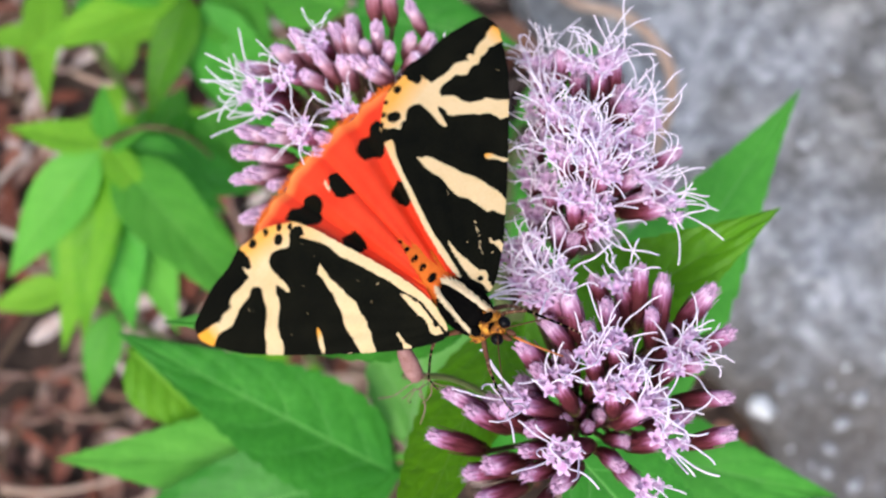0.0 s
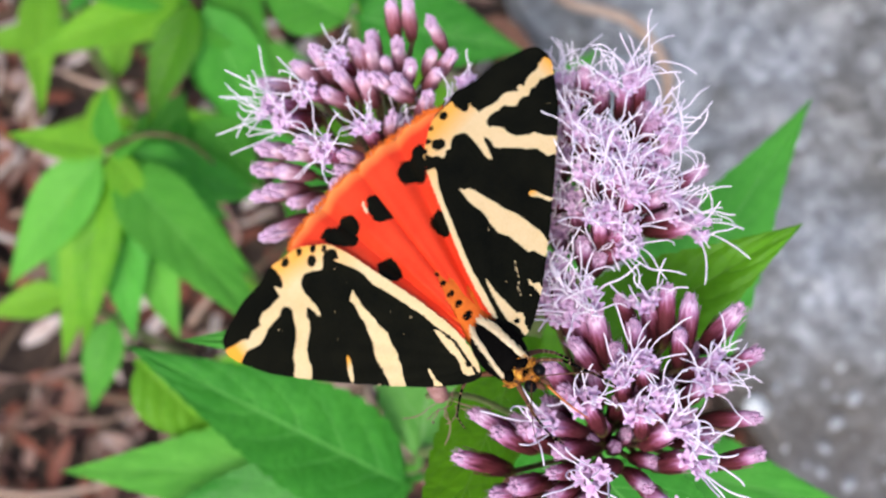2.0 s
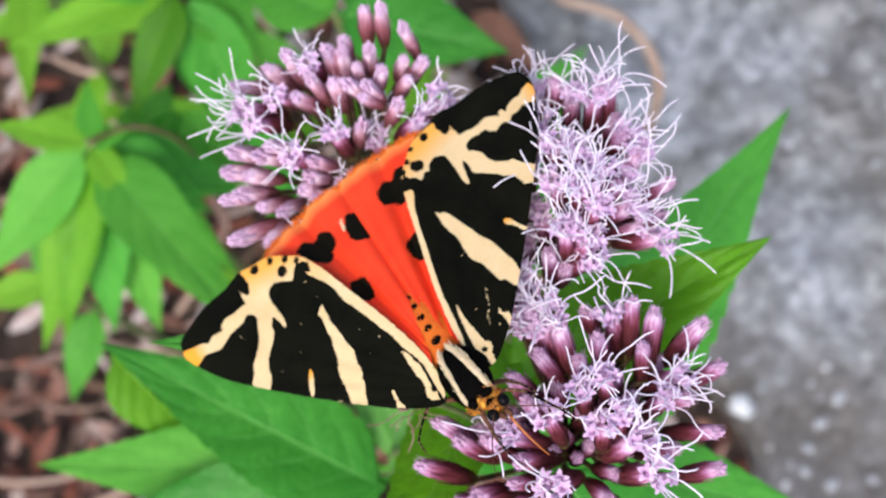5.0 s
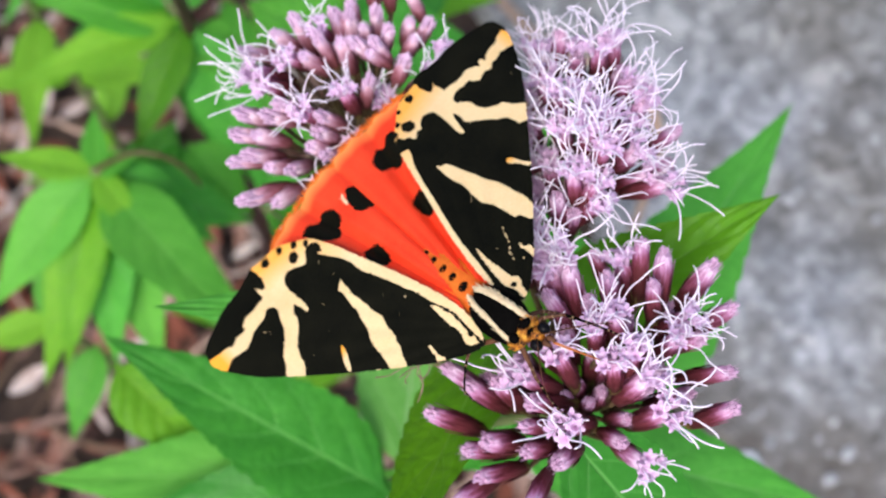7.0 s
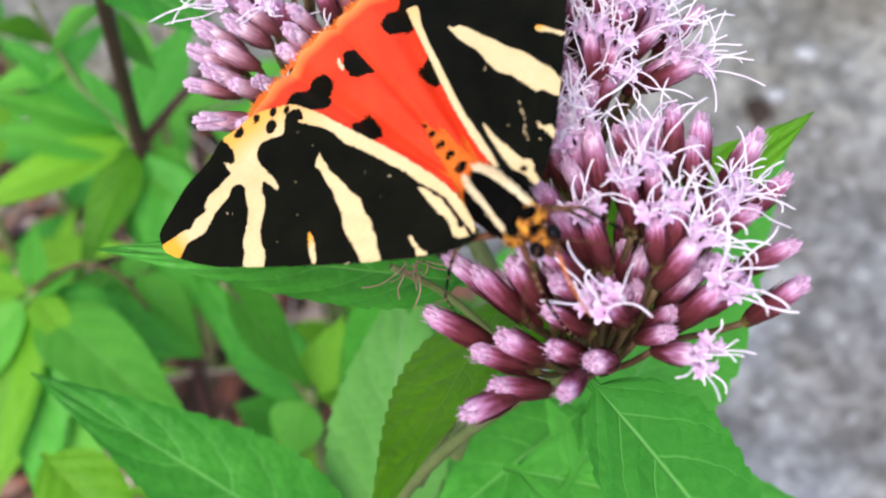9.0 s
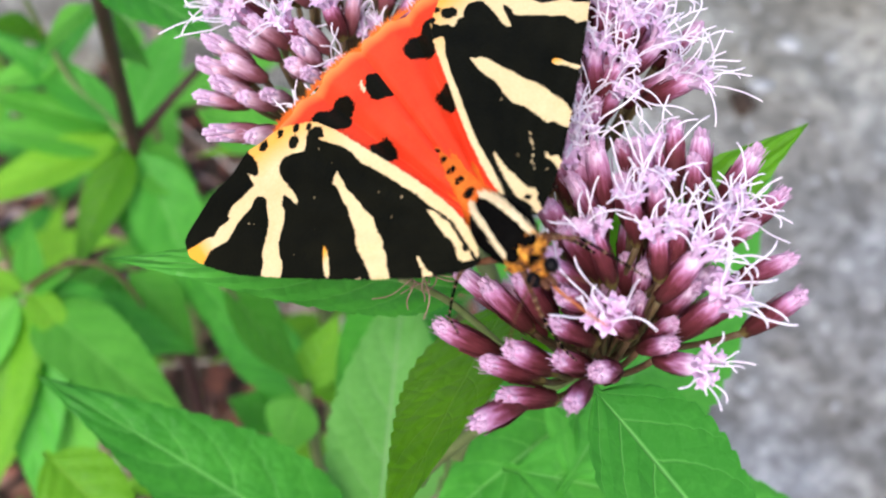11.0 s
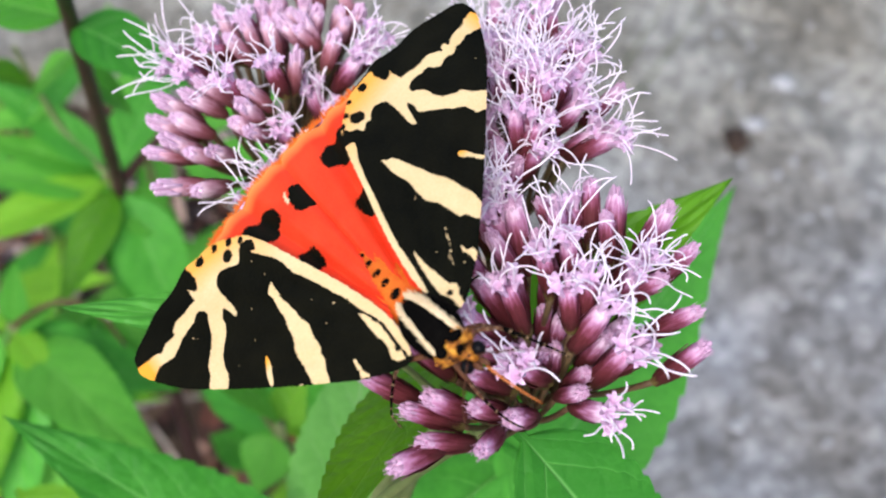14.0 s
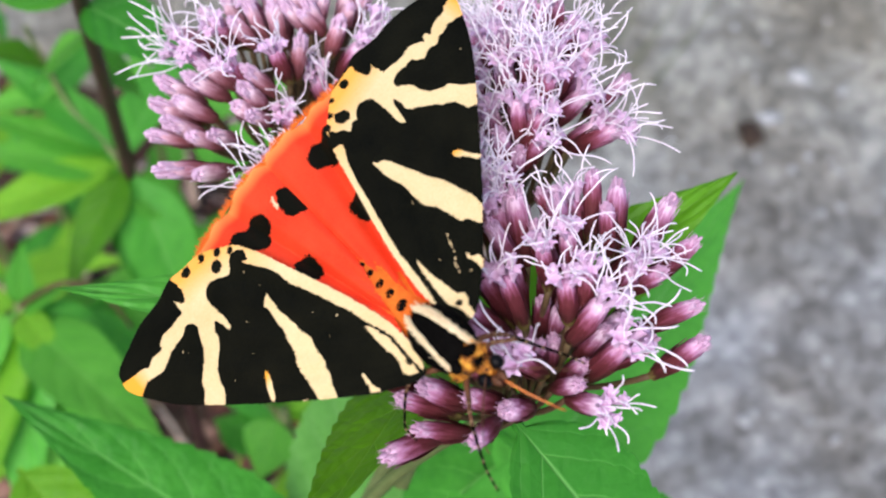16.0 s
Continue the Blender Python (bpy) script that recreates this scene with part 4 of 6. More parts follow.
    leaf(plant, (10, 25, 352), (-5, -11, 381), 12.5, up=(-0.4, 0.5, 0.75), droop=0.04, fold=0.25, seed=5, material=LEAF_OLIVE)
    leaf(plant, (-5, 9.6, 308), (0.5, 58, 304), 17, droop=0.05, fold=0.2, seed=14, material=LEAF_PALE)
    leaf(plant, (20, 18.5, 336), (1, 10, 313), 14, droop=0.08, fold=0.2, seed=10)
    leaf(plant, (-6, 6.5, 307), (-46, 25.5, 332), 17, droop=0.10, fold=0.25, seed=6)
    leaf(plant, (-5, 9.6, 308), (-67, 10, 290), 16.5, droop=0.08, fold=0.25, seed=7, material=LEAF_YOUNG)
    leaf(plant, (-4, 8.5, 307), (-62.4, -6.1, 300.0), 18, droop=0.08, fold=0.3, seed=8, material=LEAF)


build_main_plant()

# ---- leafy plants behind ----
def leafy_plant(foot, top, nodes, size, seed, material, lean=(0, 0, 0), purple=True, turn=0.0, label=""):
    """An upright stem with opposite pairs of toothed leaves, each pair turned against the one below."""
    rnd = random.Random(seed)
    thing = tagged(new("leafy_herb"), label or "leafy green herb on a dark purplish stem", "plant", "leafy herbs behind the flowers")
    a, b = Vector(foot), Vector(top)
    pts = bent(a, b, lean, 6)
    stem(thing, pts, [2.3 - 0.2 * i for i in range(len(pts))], STEM_PURPLE if purple else STEM)
    for i in range(nodes):
        v = 0.30 + 0.70 * i / max(1, nodes - 1)
        p = a.lerp(b, v) + Vector(lean) * (4 * v * (1 - v))
        angle = turn + i * 1.45 + rnd.uniform(-0.2, 0.2)
        long = size * rnd.uniform(0.8, 1.1) * (1.0 - 0.35 * (i == nodes - 1))
        for k in (0, 1):
            w = angle + k * math.pi + rnd.uniform(-0.2, 0.2)
            tip = p + Vector((math.cos(w), math.sin(w), rnd.uniform(-0.15, 0.30))) * long
            leaf(thing, p, tip, long * rnd.uniform(0.20, 0.30), droop=rnd.uniform(0.05, 0.22), fold=rnd.uniform(0.15, 0.35), seed=seed * 50 + i * 2 + k, material=material)
    return thing


def herb(label):
    return tagged(new("leafy_herb"), label, "plant", "leafy herbs behind the flowers")


def build_near_herbs():
    thing = herb("leafy green herb with a dark purple stem")
    stem(thing, [(-60, 118, -4), (-56, 108, 120), (-54, 106, 200), (-55, 114, 256), (-47, 94, 330), (-39, 73, 362), (-34, 62, 385)], [2.2, 2.0, 1.8, 1.7, 1.35, 1.2, 1.0], STEM_PURPLE)
    stem(thing, [(-55, 114, 256), (-46, 116, 268), (-38, 120, 276)], [1.3, 1.0, 0.8], STEM_PURPLE, "branch")
    leaf(thing, (-57, 115, 256), (-99, 106, 240), 11.5, material=LEAF_LIME, seed=62, droop=0.06)
    leaf(thing, (-56, 114, 255), (-66.5, 87.4, 246.0), 10, material=LEAF_OLD, seed=69, droop=0.12)
    leaf(thing, (-54, 114, 255), (-41, 86, 225), 15, material=LEAF, seed=76, droop=0.18)
    leaf(thing, (-59, 118, 256), (-90, 123, 262), 8, material=LEAF_YOUNG, seed=83, droop=0.10)
    leaf(thing, (-57, 118, 257), (-85, 133, 270), 9, material=LEAF, seed=90, droop=0.06)
    leaf(thing, (-56, 116, 257), (-45, 145, 262), 12, material=LEAF, seed=97, droop=0.12)
    leaf(thing, (-47, 94, 330), (-28, 84, 325), 11, material=LEAF, seed=104, droop=0.18)
    leaf(thing, (-47, 93, 332), (-67, 100, 330), 11, material=LEAF_YOUNG, seed=111, droop=0.10)
    leaf(thing, (-56, 105, 230), (-39, 100, 222), 9, material=LEAF_LIME, seed=118, droop=0.06)
    stem(thing, [(-55, 114, 256), (-66.7, 124.0, 262.0), (-71.9, 129.9, 272.0), (-73.6, 130.8, 282.0)], [0.75, 0.65, 0.6, 0.5], STEM, "branch")
    leaf(thing, (-69.1, 127.0, 266.0), (-90.4, 126.2, 258.0), 7, material=LEAF_YOUNG, seed=411, droop=0.10)
    leaf(thing, (-71.9, 129.9, 272.0), (-81.0, 123.8, 282.0), 9, material=LEAF_OLD, seed=412, droop=0.12)
    leaf(thing, (-71.4, 129.1, 272.0), (-59.5, 126.9, 285.0), 8, material=LEAF_YOUNG, seed=413, droop=0.10)
    leaf(thing, (-56, 113, 250), (-79.0, 121.7, 248.0), 8, material=LEAF, seed=415, droop=0.10)
    leaf(thing, (-54, 112, 248), (-51.6, 93.5, 232.0), 13, material=LEAF, seed=416, droop=0.10)
    leaf(thing, (-57, 114, 254), (-95.1, 124.5, 248.0), 10, material=LEAF_YOUNG, seed=417, droop=0.08)
    leaf(thing, (-55, 112, 252), (-42.5, 110.0, 245.0), 13, material=LEAF_YOUNG, seed=419, droop=0.08)
    leaf(thing, (-54.0, 110.0, 300.0), (-46.5, 110.6, 285.0), 9, material=LEAF_YOUNG, seed=420, droop=0.08)
    leaf(thing, (-54.0, 109.7, 302.0), (-70.0, 115.7, 280.0), 10, material=LEAF_YOUNG, seed=421, droop=0.08)
    thing = herb("pale green herb with wide toothed leaves")
    stem(thing, [(-70, 95, -4), (-71, 88, 130), (-72, 79, 257)], [2.2, 1.9, 1.4], STEM)
    leaf(thing, (-73, 79, 256), (-97.3, 84.9, 249.0), 7, material=LEAF_LIME, seed=31, droop=0.06)
    leaf(thing, (-72, 79, 257), (-71.0, 89.2, 266.0), 5.5, material=LEAF_YOUNG, seed=38, droop=0.12)
    leaf(thing, (-73, 78, 256), (-98, 54, 236), 14, material=LEAF_YOUNG, seed=45, droop=0.18)
    leaf(thing, (-72, 78, 255), (-86, 37, 232), 12, material=LEAF_LIME, seed=52, droop=0.10)
    leaf(thing, (-71, 77, 254), (-31, 33, 285), 15, material=LEAF_YOUNG, seed=59, droop=0.06)
    leaf(thing, (-72, 79, 255), (-47.7, 66.6, 246.0), 13, material=LEAF, seed=66, droop=0.12)
    leaf(thing, (-71, 78, 252), (-64.7, 57.0, 232.0), 13, material=LEAF_LIME, seed=73, droop=0.18)
    leaf(thing, (-72, 79, 256), (-61.9, 80.2, 262.0), 5, material=LEAF_YOUNG, seed=401, droop=0.08)
    leaf(thing, (-72, 78, 256), (-59.8, 62.2, 262.0), 6.5, material=LEAF_LIME, seed=402, droop=0.10)
    leaf(thing, (-72, 77, 254), (-80.7, 39.3, 235.0), 10, material=LEAF_LIME, seed=403, droop=0.10)
    leaf(thing, (-72, 77, 253), (-71.5, 42.5, 228.0), 13, material=LEAF, seed=404, droop=0.14)
    stem(thing, [(-72, 79, 257), (-61.6, 79.3, 266.0), (-54.4, 79.0, 262.0), (-50.9, 78.0, 250.0)], [0.6, 0.5, 0.45, 0.4], STALK, "branch")
    leaf(thing, (-70, 78, 250), (-41.6, 74.6, 235.0), 14, material=LEAF, seed=405, droop=0.08)
    leaf(thing, (-70, 75, 248), (-44.6, 57.4, 226.0), 13, material=LEAF_YOUNG, seed=406, droop=0.08)
    leaf(thing, (-71, 77, 250), (-62.4, 43.5, 222.0), 14, material=LEAF_YOUNG, seed=407, droop=0.10)
    leaf(thing, (-68, 84, 236), (-48.4, 85.1, 216.0), 20, material=LEAF, seed=422, droop=0.08)
    leaf(thing, (-68, 84, 236), (-63.7, 103.9, 225.0), 12, material=LEAF_YOUNG, seed=423, droop=0.08)
    thing = herb("young pale green herb close to the litter")
    stem(thing, [(-98, 66, -4), (-97, 62, 110), (-96, 59, 201)], [2.0, 1.7, 1.2], STEM)
    leaf(thing, (-96, 59, 200), (-119, 54, 195), 9, material=LEAF_LIME, seed=93, droop=0.06)
    leaf(thing, (-96, 59, 200), (-80, 68, 210), 8, material=LEAF_LIME, seed=100, droop=0.12)
    leaf(thing, (-79.9, 50.1, 215.0), (-86.6, 28.8, 205.0), 9.5, material=LEAF_YOUNG, seed=107, droop=0.18)
    leaf(thing, (-96, 59, 201), (-100, 78, 205), 6, material=LEAF_YOUNG, seed=114, droop=0.10)
    thing = herb("green herb with narrow and round leaves")
    stem(thing, [(-14, 58, -4), (-15, 55, 140), (-17, 52, 268)], [2.0, 1.7, 1.1], STEM)
    stem(thing, [(-17, 52, 262), (-24, 55, 285), (-29, 56, 300)], [0.9, 0.8, 0.6], STEM, "branch")
    leaf(thing, (-29, 56, 300), (-17, 52, 268), 10, material=LEAF_YOUNG, seed=124, droop=0.06)
    leaf(thing, (-17, 52, 265), (-37, 74, 255), 12, material=LEAF, seed=131, droop=0.12)
    leaf(thing, (-17, 52, 265), (-26, 66, 250), 10, material=LEAF_YOUNG, seed=138, droop=0.18)
    leaf(thing, (-17, 52, 265), (-11, 66, 270), 8, material=LEAF_LIME, seed=145, droop=0.10)
    leaf(thing, (-18, 52, 264), (-22, 43, 255), 10, material=LEAF_YOUNG, seed=152, droop=0.06)
    leaf(thing, (-16, 52, 264), (1, 60, 250), 10, material=LEAF_LIME, seed=159, droop=0.12)
    leaf(thing, (-16, 56, 248), (-46.7, 96.0, 236.0), 14, material=LEAF, seed=431, droop=0.08)
    leaf(thing, (-56.7, 91.8, 240.0), (-42.9, 78.2, 228.0), 12, material=LEAF_YOUNG, seed=432, droop=0.10)
    leaf(thing, (-17, 54, 245), (-36.4, 69.8, 222.0), 13, material=LEAF, seed=433, droop=0.10)
    thing = herb("pale upright leaves below the flowers")
    stem(thing, [(6, 62, -4), (5, 56, 180), (2, 51, 314)], [2.0, 1.7, 1.0], STEM)
    leaf(thing, (-53, 28, 300), (-37, 13, 290), 12, material=LEAF_LIME, seed=155, droop=0.06)
    leaf(thing, (1, 52, 310), (-11, 44, 270), 11, material=LEAF, seed=169, droop=0.18)
    thing = herb("green herb with broad leaves behind the flowers")
    stem(thing, [(-16, 128, -4), (-17, 118, 140), (-19, 99, 280)], [2.0, 1.7, 1.1], STEM)
    leaf(thing, (-19, 99, 280), (15, 91, 281), 19, material=LEAF, seed=301, droop=0.06)
    leaf(thing, (-19, 99, 279), (-40, 112, 270), 17, material=LEAF_YOUNG, seed=302, droop=0.10)
    leaf(thing, (-18, 101, 276), (4, 122, 262), 18, material=LEAF, seed=303, droop=0.12)


build_near_herbs()
leafy_plant((-115, 150, -4), (-118, 158, 215), 5, 48, 4, LEAF_LIME, purple=False, turn=0.2)
leafy_plant((-20, 120, -4), (-14, 128, 235), 5, 46, 5, LEAF_LIME, purple=False, turn=0.9)
leafy_plant((-75, 185, -4), (-70, 190, 205), 5, 46, 6, LEAF_YOUNG, purple=False, turn=2.2)
leafy_plant((20, 92, -4), (18, 98, 215), 5, 42, 8, LEAF, purple=False, turn=1.3)
leafy_plant((-50, 60, -4), (-52, 66, 170), 4, 40, 9, LEAF_LIME, purple=False, turn=1.8)
leafy_plant((-130, 225, -4), (-128, 230, 190), 5, 46, 10, LEAF, purple=False, turn=1.1)


def build_grass():
    """Thin green blades that stand at the far side of the rock."""
    thing = tagged(new("grass_tuft"), "thin yellow-green grass blades beside the rock", "grass")
    for i, (x0, y0, x1, y1, z1) in enumerate(((103, 352, 109, 331, 92), (118, 348, 128, 328, 92), (124, 332, 138, 306, 122), (108, 356, 112, 338, 70))):
        g = Geo()
        g.add(*sweep([p * MM for p in bent((x0, y0, 8), (x1, y1, z1), (2, -3, 12), 9)], [MM * (2.0 - 0.18 * k) for k in range(10)], 6, flat=0.3))
        part("blade", g.mesh("blade", STEM), thing)


build_grass()

# ---- the moth: x to its right, y ahead, z up, in millimetres ----
WING_EDGE = [(2.6, 1.9), (3.6, 1.7), (5.0, 0.7), (7.2, -1.2), (10.1, -4.3), (14.3, -9.0), (18.2, -13.7), (20.8, -17.2), (22.7, -20.6), (23.4, -22.4),
             (23.1, -24.0), (22.1, -24.6), (20.4, -24.9), (18.0, -25.1), (16.2, -24.9), (14.7, -24.9), (13.4, -25.0), (11.9, -24.4), (10.3, -24.0), (9.1, -23.2), (7.8, -21.9), (6.6, -20.6),
             (5.5, -17.9), (4.5, -14.3), (3.5, -10.8), (2.6, -7.4), (1.9, -3.9), (1.7, -1.5), (2.0, 0.6)]
RIGHT_MARGIN = [(6.08, -19.68), (6.44, -19.69), (6.79, -20.13), (7.46, -20.43), (7.86, -20.3), (8.72, -19.45), (9.29, -19.76), (10.04, -20.41), (10.84, -20.79), (11.52, -20.46), (11.88, -19.84), (11.82, -18.72), (11.74, -17.24), (11.75, -16.5), (12.03, -15.98), (12.34, -17.08), (12.49, -17.87), (13.04, -17.89), (14.13, -18.81), (14.19, -19.84), (14.43, -20.35), (14.38, -21.41), (14.37, -23.25), (13.98, -22.33), (13.47, -22.12), (13.21, -22.64), (13.0, -23.68), (13.22, -24.82), (12.44, -24.68), (11.27, -24.31), (9.72, -23.83), (7.69, -22.31), (6.47, -21.01)]
RIGHT_ARM_A = [(13.7, -19.41), (12.72, -18.03), (13.21, -17.28), (13.45, -16.37), (14.3, -15.64), (15.04, -15.02), (15.78, -13.99), (16.01, -13.11), (16.51, -12.36), (17.12, -11.99), (18.42, -13.66), (17.55, -14.74), (17.19, -15.46), (16.57, -15.84), (15.66, -16.66), (14.91, -17.71), (14.42, -18.71)]
RIGHT_ARM_B = [(13.54, -20.03), (14.17, -19.64), (14.56, -20.19), (15.18, -20.37), (15.72, -20.09), (16.76, -20.25), (17.72, -20.29), (18.45, -20.02), (19.34, -19.8), (20.28, -20.22), (21.16, -20.72), (21.84, -20.63), (23.04, -20.53), (23.64, -22.3), (23.53, -23.15), (21.93, -22.41), (21.12, -22.18), (20.18, -21.51), (19.44, -21.78), (18.23, -21.42), (18.09, -21.83), (17.16, -22.09), (15.97, -21.74), (15.02, -21.7), (14.31, -21.49)]
RIGHT_INNER_BAND = [(6.43, -19.4), (6.63, -18.46), (7.12, -18.84), (6.91, -18.26), (6.37, -17.04), (5.78, -15.73), (5.56, -14.81), (5.41, -13.26), (4.7, -11.26), (4.22, -9.54), (3.83, -8.2), (3.34, -6.59), (3.13, -5.15), (2.76, -3.9), (2.43, -2.48), (2.47, -1.66), (2.57, -0.71), (2.57, 0.36), (2.6, 1.67), (1.9, 0.54), (1.65, -1.07), (1.69, -2.58), (1.66, -4.19), (2.38, -7.56), (3.26, -10.98), (4.21, -14.54), (5.36, -18.15), (5.98, -19.8)]
RIGHT_CENTRAL = [(7.5, -14.84), (7.6, -14.15), (7.53, -13.64), (7.72, -12.68), (7.59, -11.69), (7.5, -10.6), (7.51, -9.59), (7.28, -8.74), (7.39, -8.27), (7.69, -7.52), (7.76, -6.48), (7.74, -6.08), (8.09, -5.8), (8.18, -5.02), (8.67, -4.34), (8.92, -3.57), (9.36, -3.19), (10.43, -4.4), (10.22, -5.23), (10.0, -6.43), (9.91, -7.42), (9.53, -8.45), (9.08, -9.38), (8.9, -10.31), (8.61, -11.26), (8.62, -11.91), (8.42, -13.08), (8.33, -13.94), (8.32, -14.34)]
RIGHT_SPOT = [(12.3, -10.43), (12.01, -10.27), (12.27, -9.61), (12.57, -9.01), (12.89, -8.29), (13.28, -8.05), (13.44, -8.25), (13.16, -9.02), (12.84, -9.75)]
RIGHT_BASE = [(6.31, -2.59), (6.1, -2.32), (6.27, -1.82), (6.23, -1.05), (6.13, -0.35), (6.78, -0.97), (6.52, -1.56), (6.52, -2.14)]
RIGHT_THIN = [(3.52, -5.08), (3.11, -4.36), (2.91, -3.35), (2.72, -2.35), (2.78, -1.35), (2.89, -0.63), (2.87, 0.11), (2.87, 0.88), (3.01, 1.4), (3.64, 0.88), (3.85, 0.32), (3.62, -0.3), (3.38, -0.92), (3.51, -1.96), (3.55, -3.11), (3.49, -4.14)]
RIGHT_DOTS = [(9.2, -21.14, 0.61), (11.68, -23.73, 0.52), (9.75, -23.14, 0.39), (8.25, -21.88, 0.42), (7.26, -20.76, 0.35), (2.93, 0.18, 0.29)]
LEFT_MARGIN = [(7.16, -19.83), (6.83, -20.76), (6.98, -21.81), (7.78, -22.58), (8.68, -23.12), (9.52, -23.66), (10.57, -23.92), (11.77, -24.22), (12.56, -24.19), (12.4, -23.5), (12.66, -22.49), (12.86, -22.12), (13.6, -22.58), (13.71, -23.11), (13.73, -22.41), (13.92, -21.04), (13.96, -20.02), (13.66, -19.54), (13.68, -18.77), (14.07, -18.16), (12.71, -16.37), (12.75, -17.54), (12.56, -18.32), (12.24, -17.89), (12.03, -16.92), (11.69, -15.63), (11.46, -15.83), (11.29, -16.64), (11.43, -17.68), (11.45, -19.02), (11.39, -19.83), (11.05, -20.26), (10.23, -20.48), (9.66, -20.15), (9.16, -19.55), (8.73, -19.58), (7.99, -18.99), (7.65, -19.62)]
LEFT_ARM_A = [(13.65, -18.91), (14.6, -18.0), (14.7, -17.02), (15.17, -16.2), (16.02, -15.63), (16.75, -15.32), (17.15, -14.59), (18.23, -13.29), (17.01, -11.8), (16.01, -12.37), (15.91, -12.8), (15.73, -13.63), (14.93, -14.24), (14.13, -15.27), (13.11, -16.05), (12.71, -16.37), (12.65, -17.15)]
LEFT_ARM_B = [(13.94, -21.24), (14.71, -21.21), (15.59, -21.05), (16.34, -21.17), (17.22, -21.46), (17.93, -21.07), (18.35, -20.74), (18.63, -21.28), (19.07, -21.25), (19.17, -20.77), (19.7, -21.2), (20.31, -21.55), (21.37, -21.62), (22.11, -22.12), (22.97, -22.34), (23.18, -21.58), (22.7, -20.15), (21.57, -20.17), (20.88, -20.3), (20.05, -19.93), (19.42, -19.98), (18.93, -19.51), (17.91, -19.75), (17.1, -19.38), (16.25, -20.17), (15.5, -20.06), (14.59, -20.16), (13.87, -19.91)]
LEFT_INNER_BAND = [(5.6, -19.37), (5.91, -18.79), (6.58, -18.65), (6.48, -17.88), (5.95, -16.96), (5.42, -15.51), (4.95, -14.02), (4.53, -12.25), (3.86, -10.11), (3.24, -7.68), (2.95, -6.36), (2.68, -4.63), (2.33, -2.66), (1.95, -1.22), (1.51, -1.78), (1.51, -4.11), (1.93, -6.28), (2.49, -8.62), (3.21, -11.22), (3.96, -14.11), (4.43, -16.34), (4.82, -17.97)]
LEFT_CENTRAL = [(7.18, -14.98), (7.4, -14.51), (7.95, -14.31), (8.3, -13.51), (8.66, -12.32), (9.01, -11.15), (9.24, -10.24), (9.69, -9.23), (10.04, -8.1), (10.18, -7.13), (10.44, -5.93), (10.36, -4.72), (10.3, -3.69), (9.66, -2.92), (8.98, -3.8), (8.79, -4.53), (8.25, -4.91), (8.09, -5.7), (7.97, -6.69), (7.74, -7.56), (7.3, -8.17), (7.23, -8.87), (7.27, -9.88), (7.39, -11.09), (7.2, -12.06), (7.04, -13.35)]
LEFT_SPOT = [(12.05, -10.05), (12.43, -10.14), (12.78, -9.72), (12.94, -9.14), (13.09, -8.78), (13.73, -7.8), (13.58, -7.62), (12.9, -8.17), (12.62, -8.98), (12.07, -9.46)]
LEFT_BASE = [(6.56, -2.49), (6.55, -2.26), (6.73, -1.81), (7.14, -1.58), (6.91, -0.8), (6.75, -0.04), (6.42, -0.65), (6.49, -1.53), (6.28, -2.0)]
LEFT_THIN = [(3.48, -5.1), (3.5, -4.52), (3.4, -3.27), (3.51, -2.28), (3.58, -1.27), (3.69, -0.53), (4.03, -0.15), (3.92, 0.49), (3.59, 0.74), (3.55, 1.37), (3.25, 2.02), (2.88, 1.75), (2.96, 0.94), (2.84, 0.36), (2.54, -0.35), (2.62, -1.18), (2.77, -2.32), (2.99, -3.49), (3.27, -4.61)]
LEFT_RIM = [(4.9, -18.0), (5.9, -20.6), (6.9, -21.6), (7.2, -21.1), (6.3, -20.0), (5.7, -18.6)]
WORN_LINE = ((6.78, -5.1), (4.74, -1.45))
LEFT_DOTS = [(10.83, -23.36, 0.48), (8.96, -22.86, 0.29), (8.5, -20.71, 0.71), (7.81, -21.69, 0.35), (6.84, -20.95, 0.39), (3.19, 0.22, 0.29)]
HIND_EDGE = [(2.2, -2.0), (6.5, -9.0), (9.6, -16.0), (11.2, -22.0), (10.9, -24.9), (9.5, -25.6), (8.2, -25.9), (6.4, -26.2), (4.3, -26.4), (2.3, -26.5), (0.2, -26.3), (-1.0, -25.4), (-1.2, -22.0), (-0.7, -15.0), (-0.2, -10.5), (0.35, -8.0), (0.95, -5.0), (1.4, -2.5)]
HIND_SPOT = [(7.3, -22.9), (6.2, -23.3), (5.3, -22.7), (4.4, -23.3), (3.1, -21.9), (3.1, -20.4), (4.1, -20.2), (4.3, -19.6), (5.1, -19.1), (6.4, -20.7)]
INNER_SPOT = [(4.2, -15.3), (3.3, -15.4), (2.6, -14.7), (2.6, -13.0), (3.4, -12.0), (4.6, -13.4)]
ANAL_SPOT = [(0.8, -22.3), (-0.9, -21.7), (-1.3, -19.5), (0.0, -18.2), (1.5, -19.0), (1.6, -20.9)]

HIND_WORN = [(1.35, -22.4), (1.62, -22.3), (1.82, -21.6), (1.80, -20.9), (1.60, -21.0), (1.50, -21.6)]


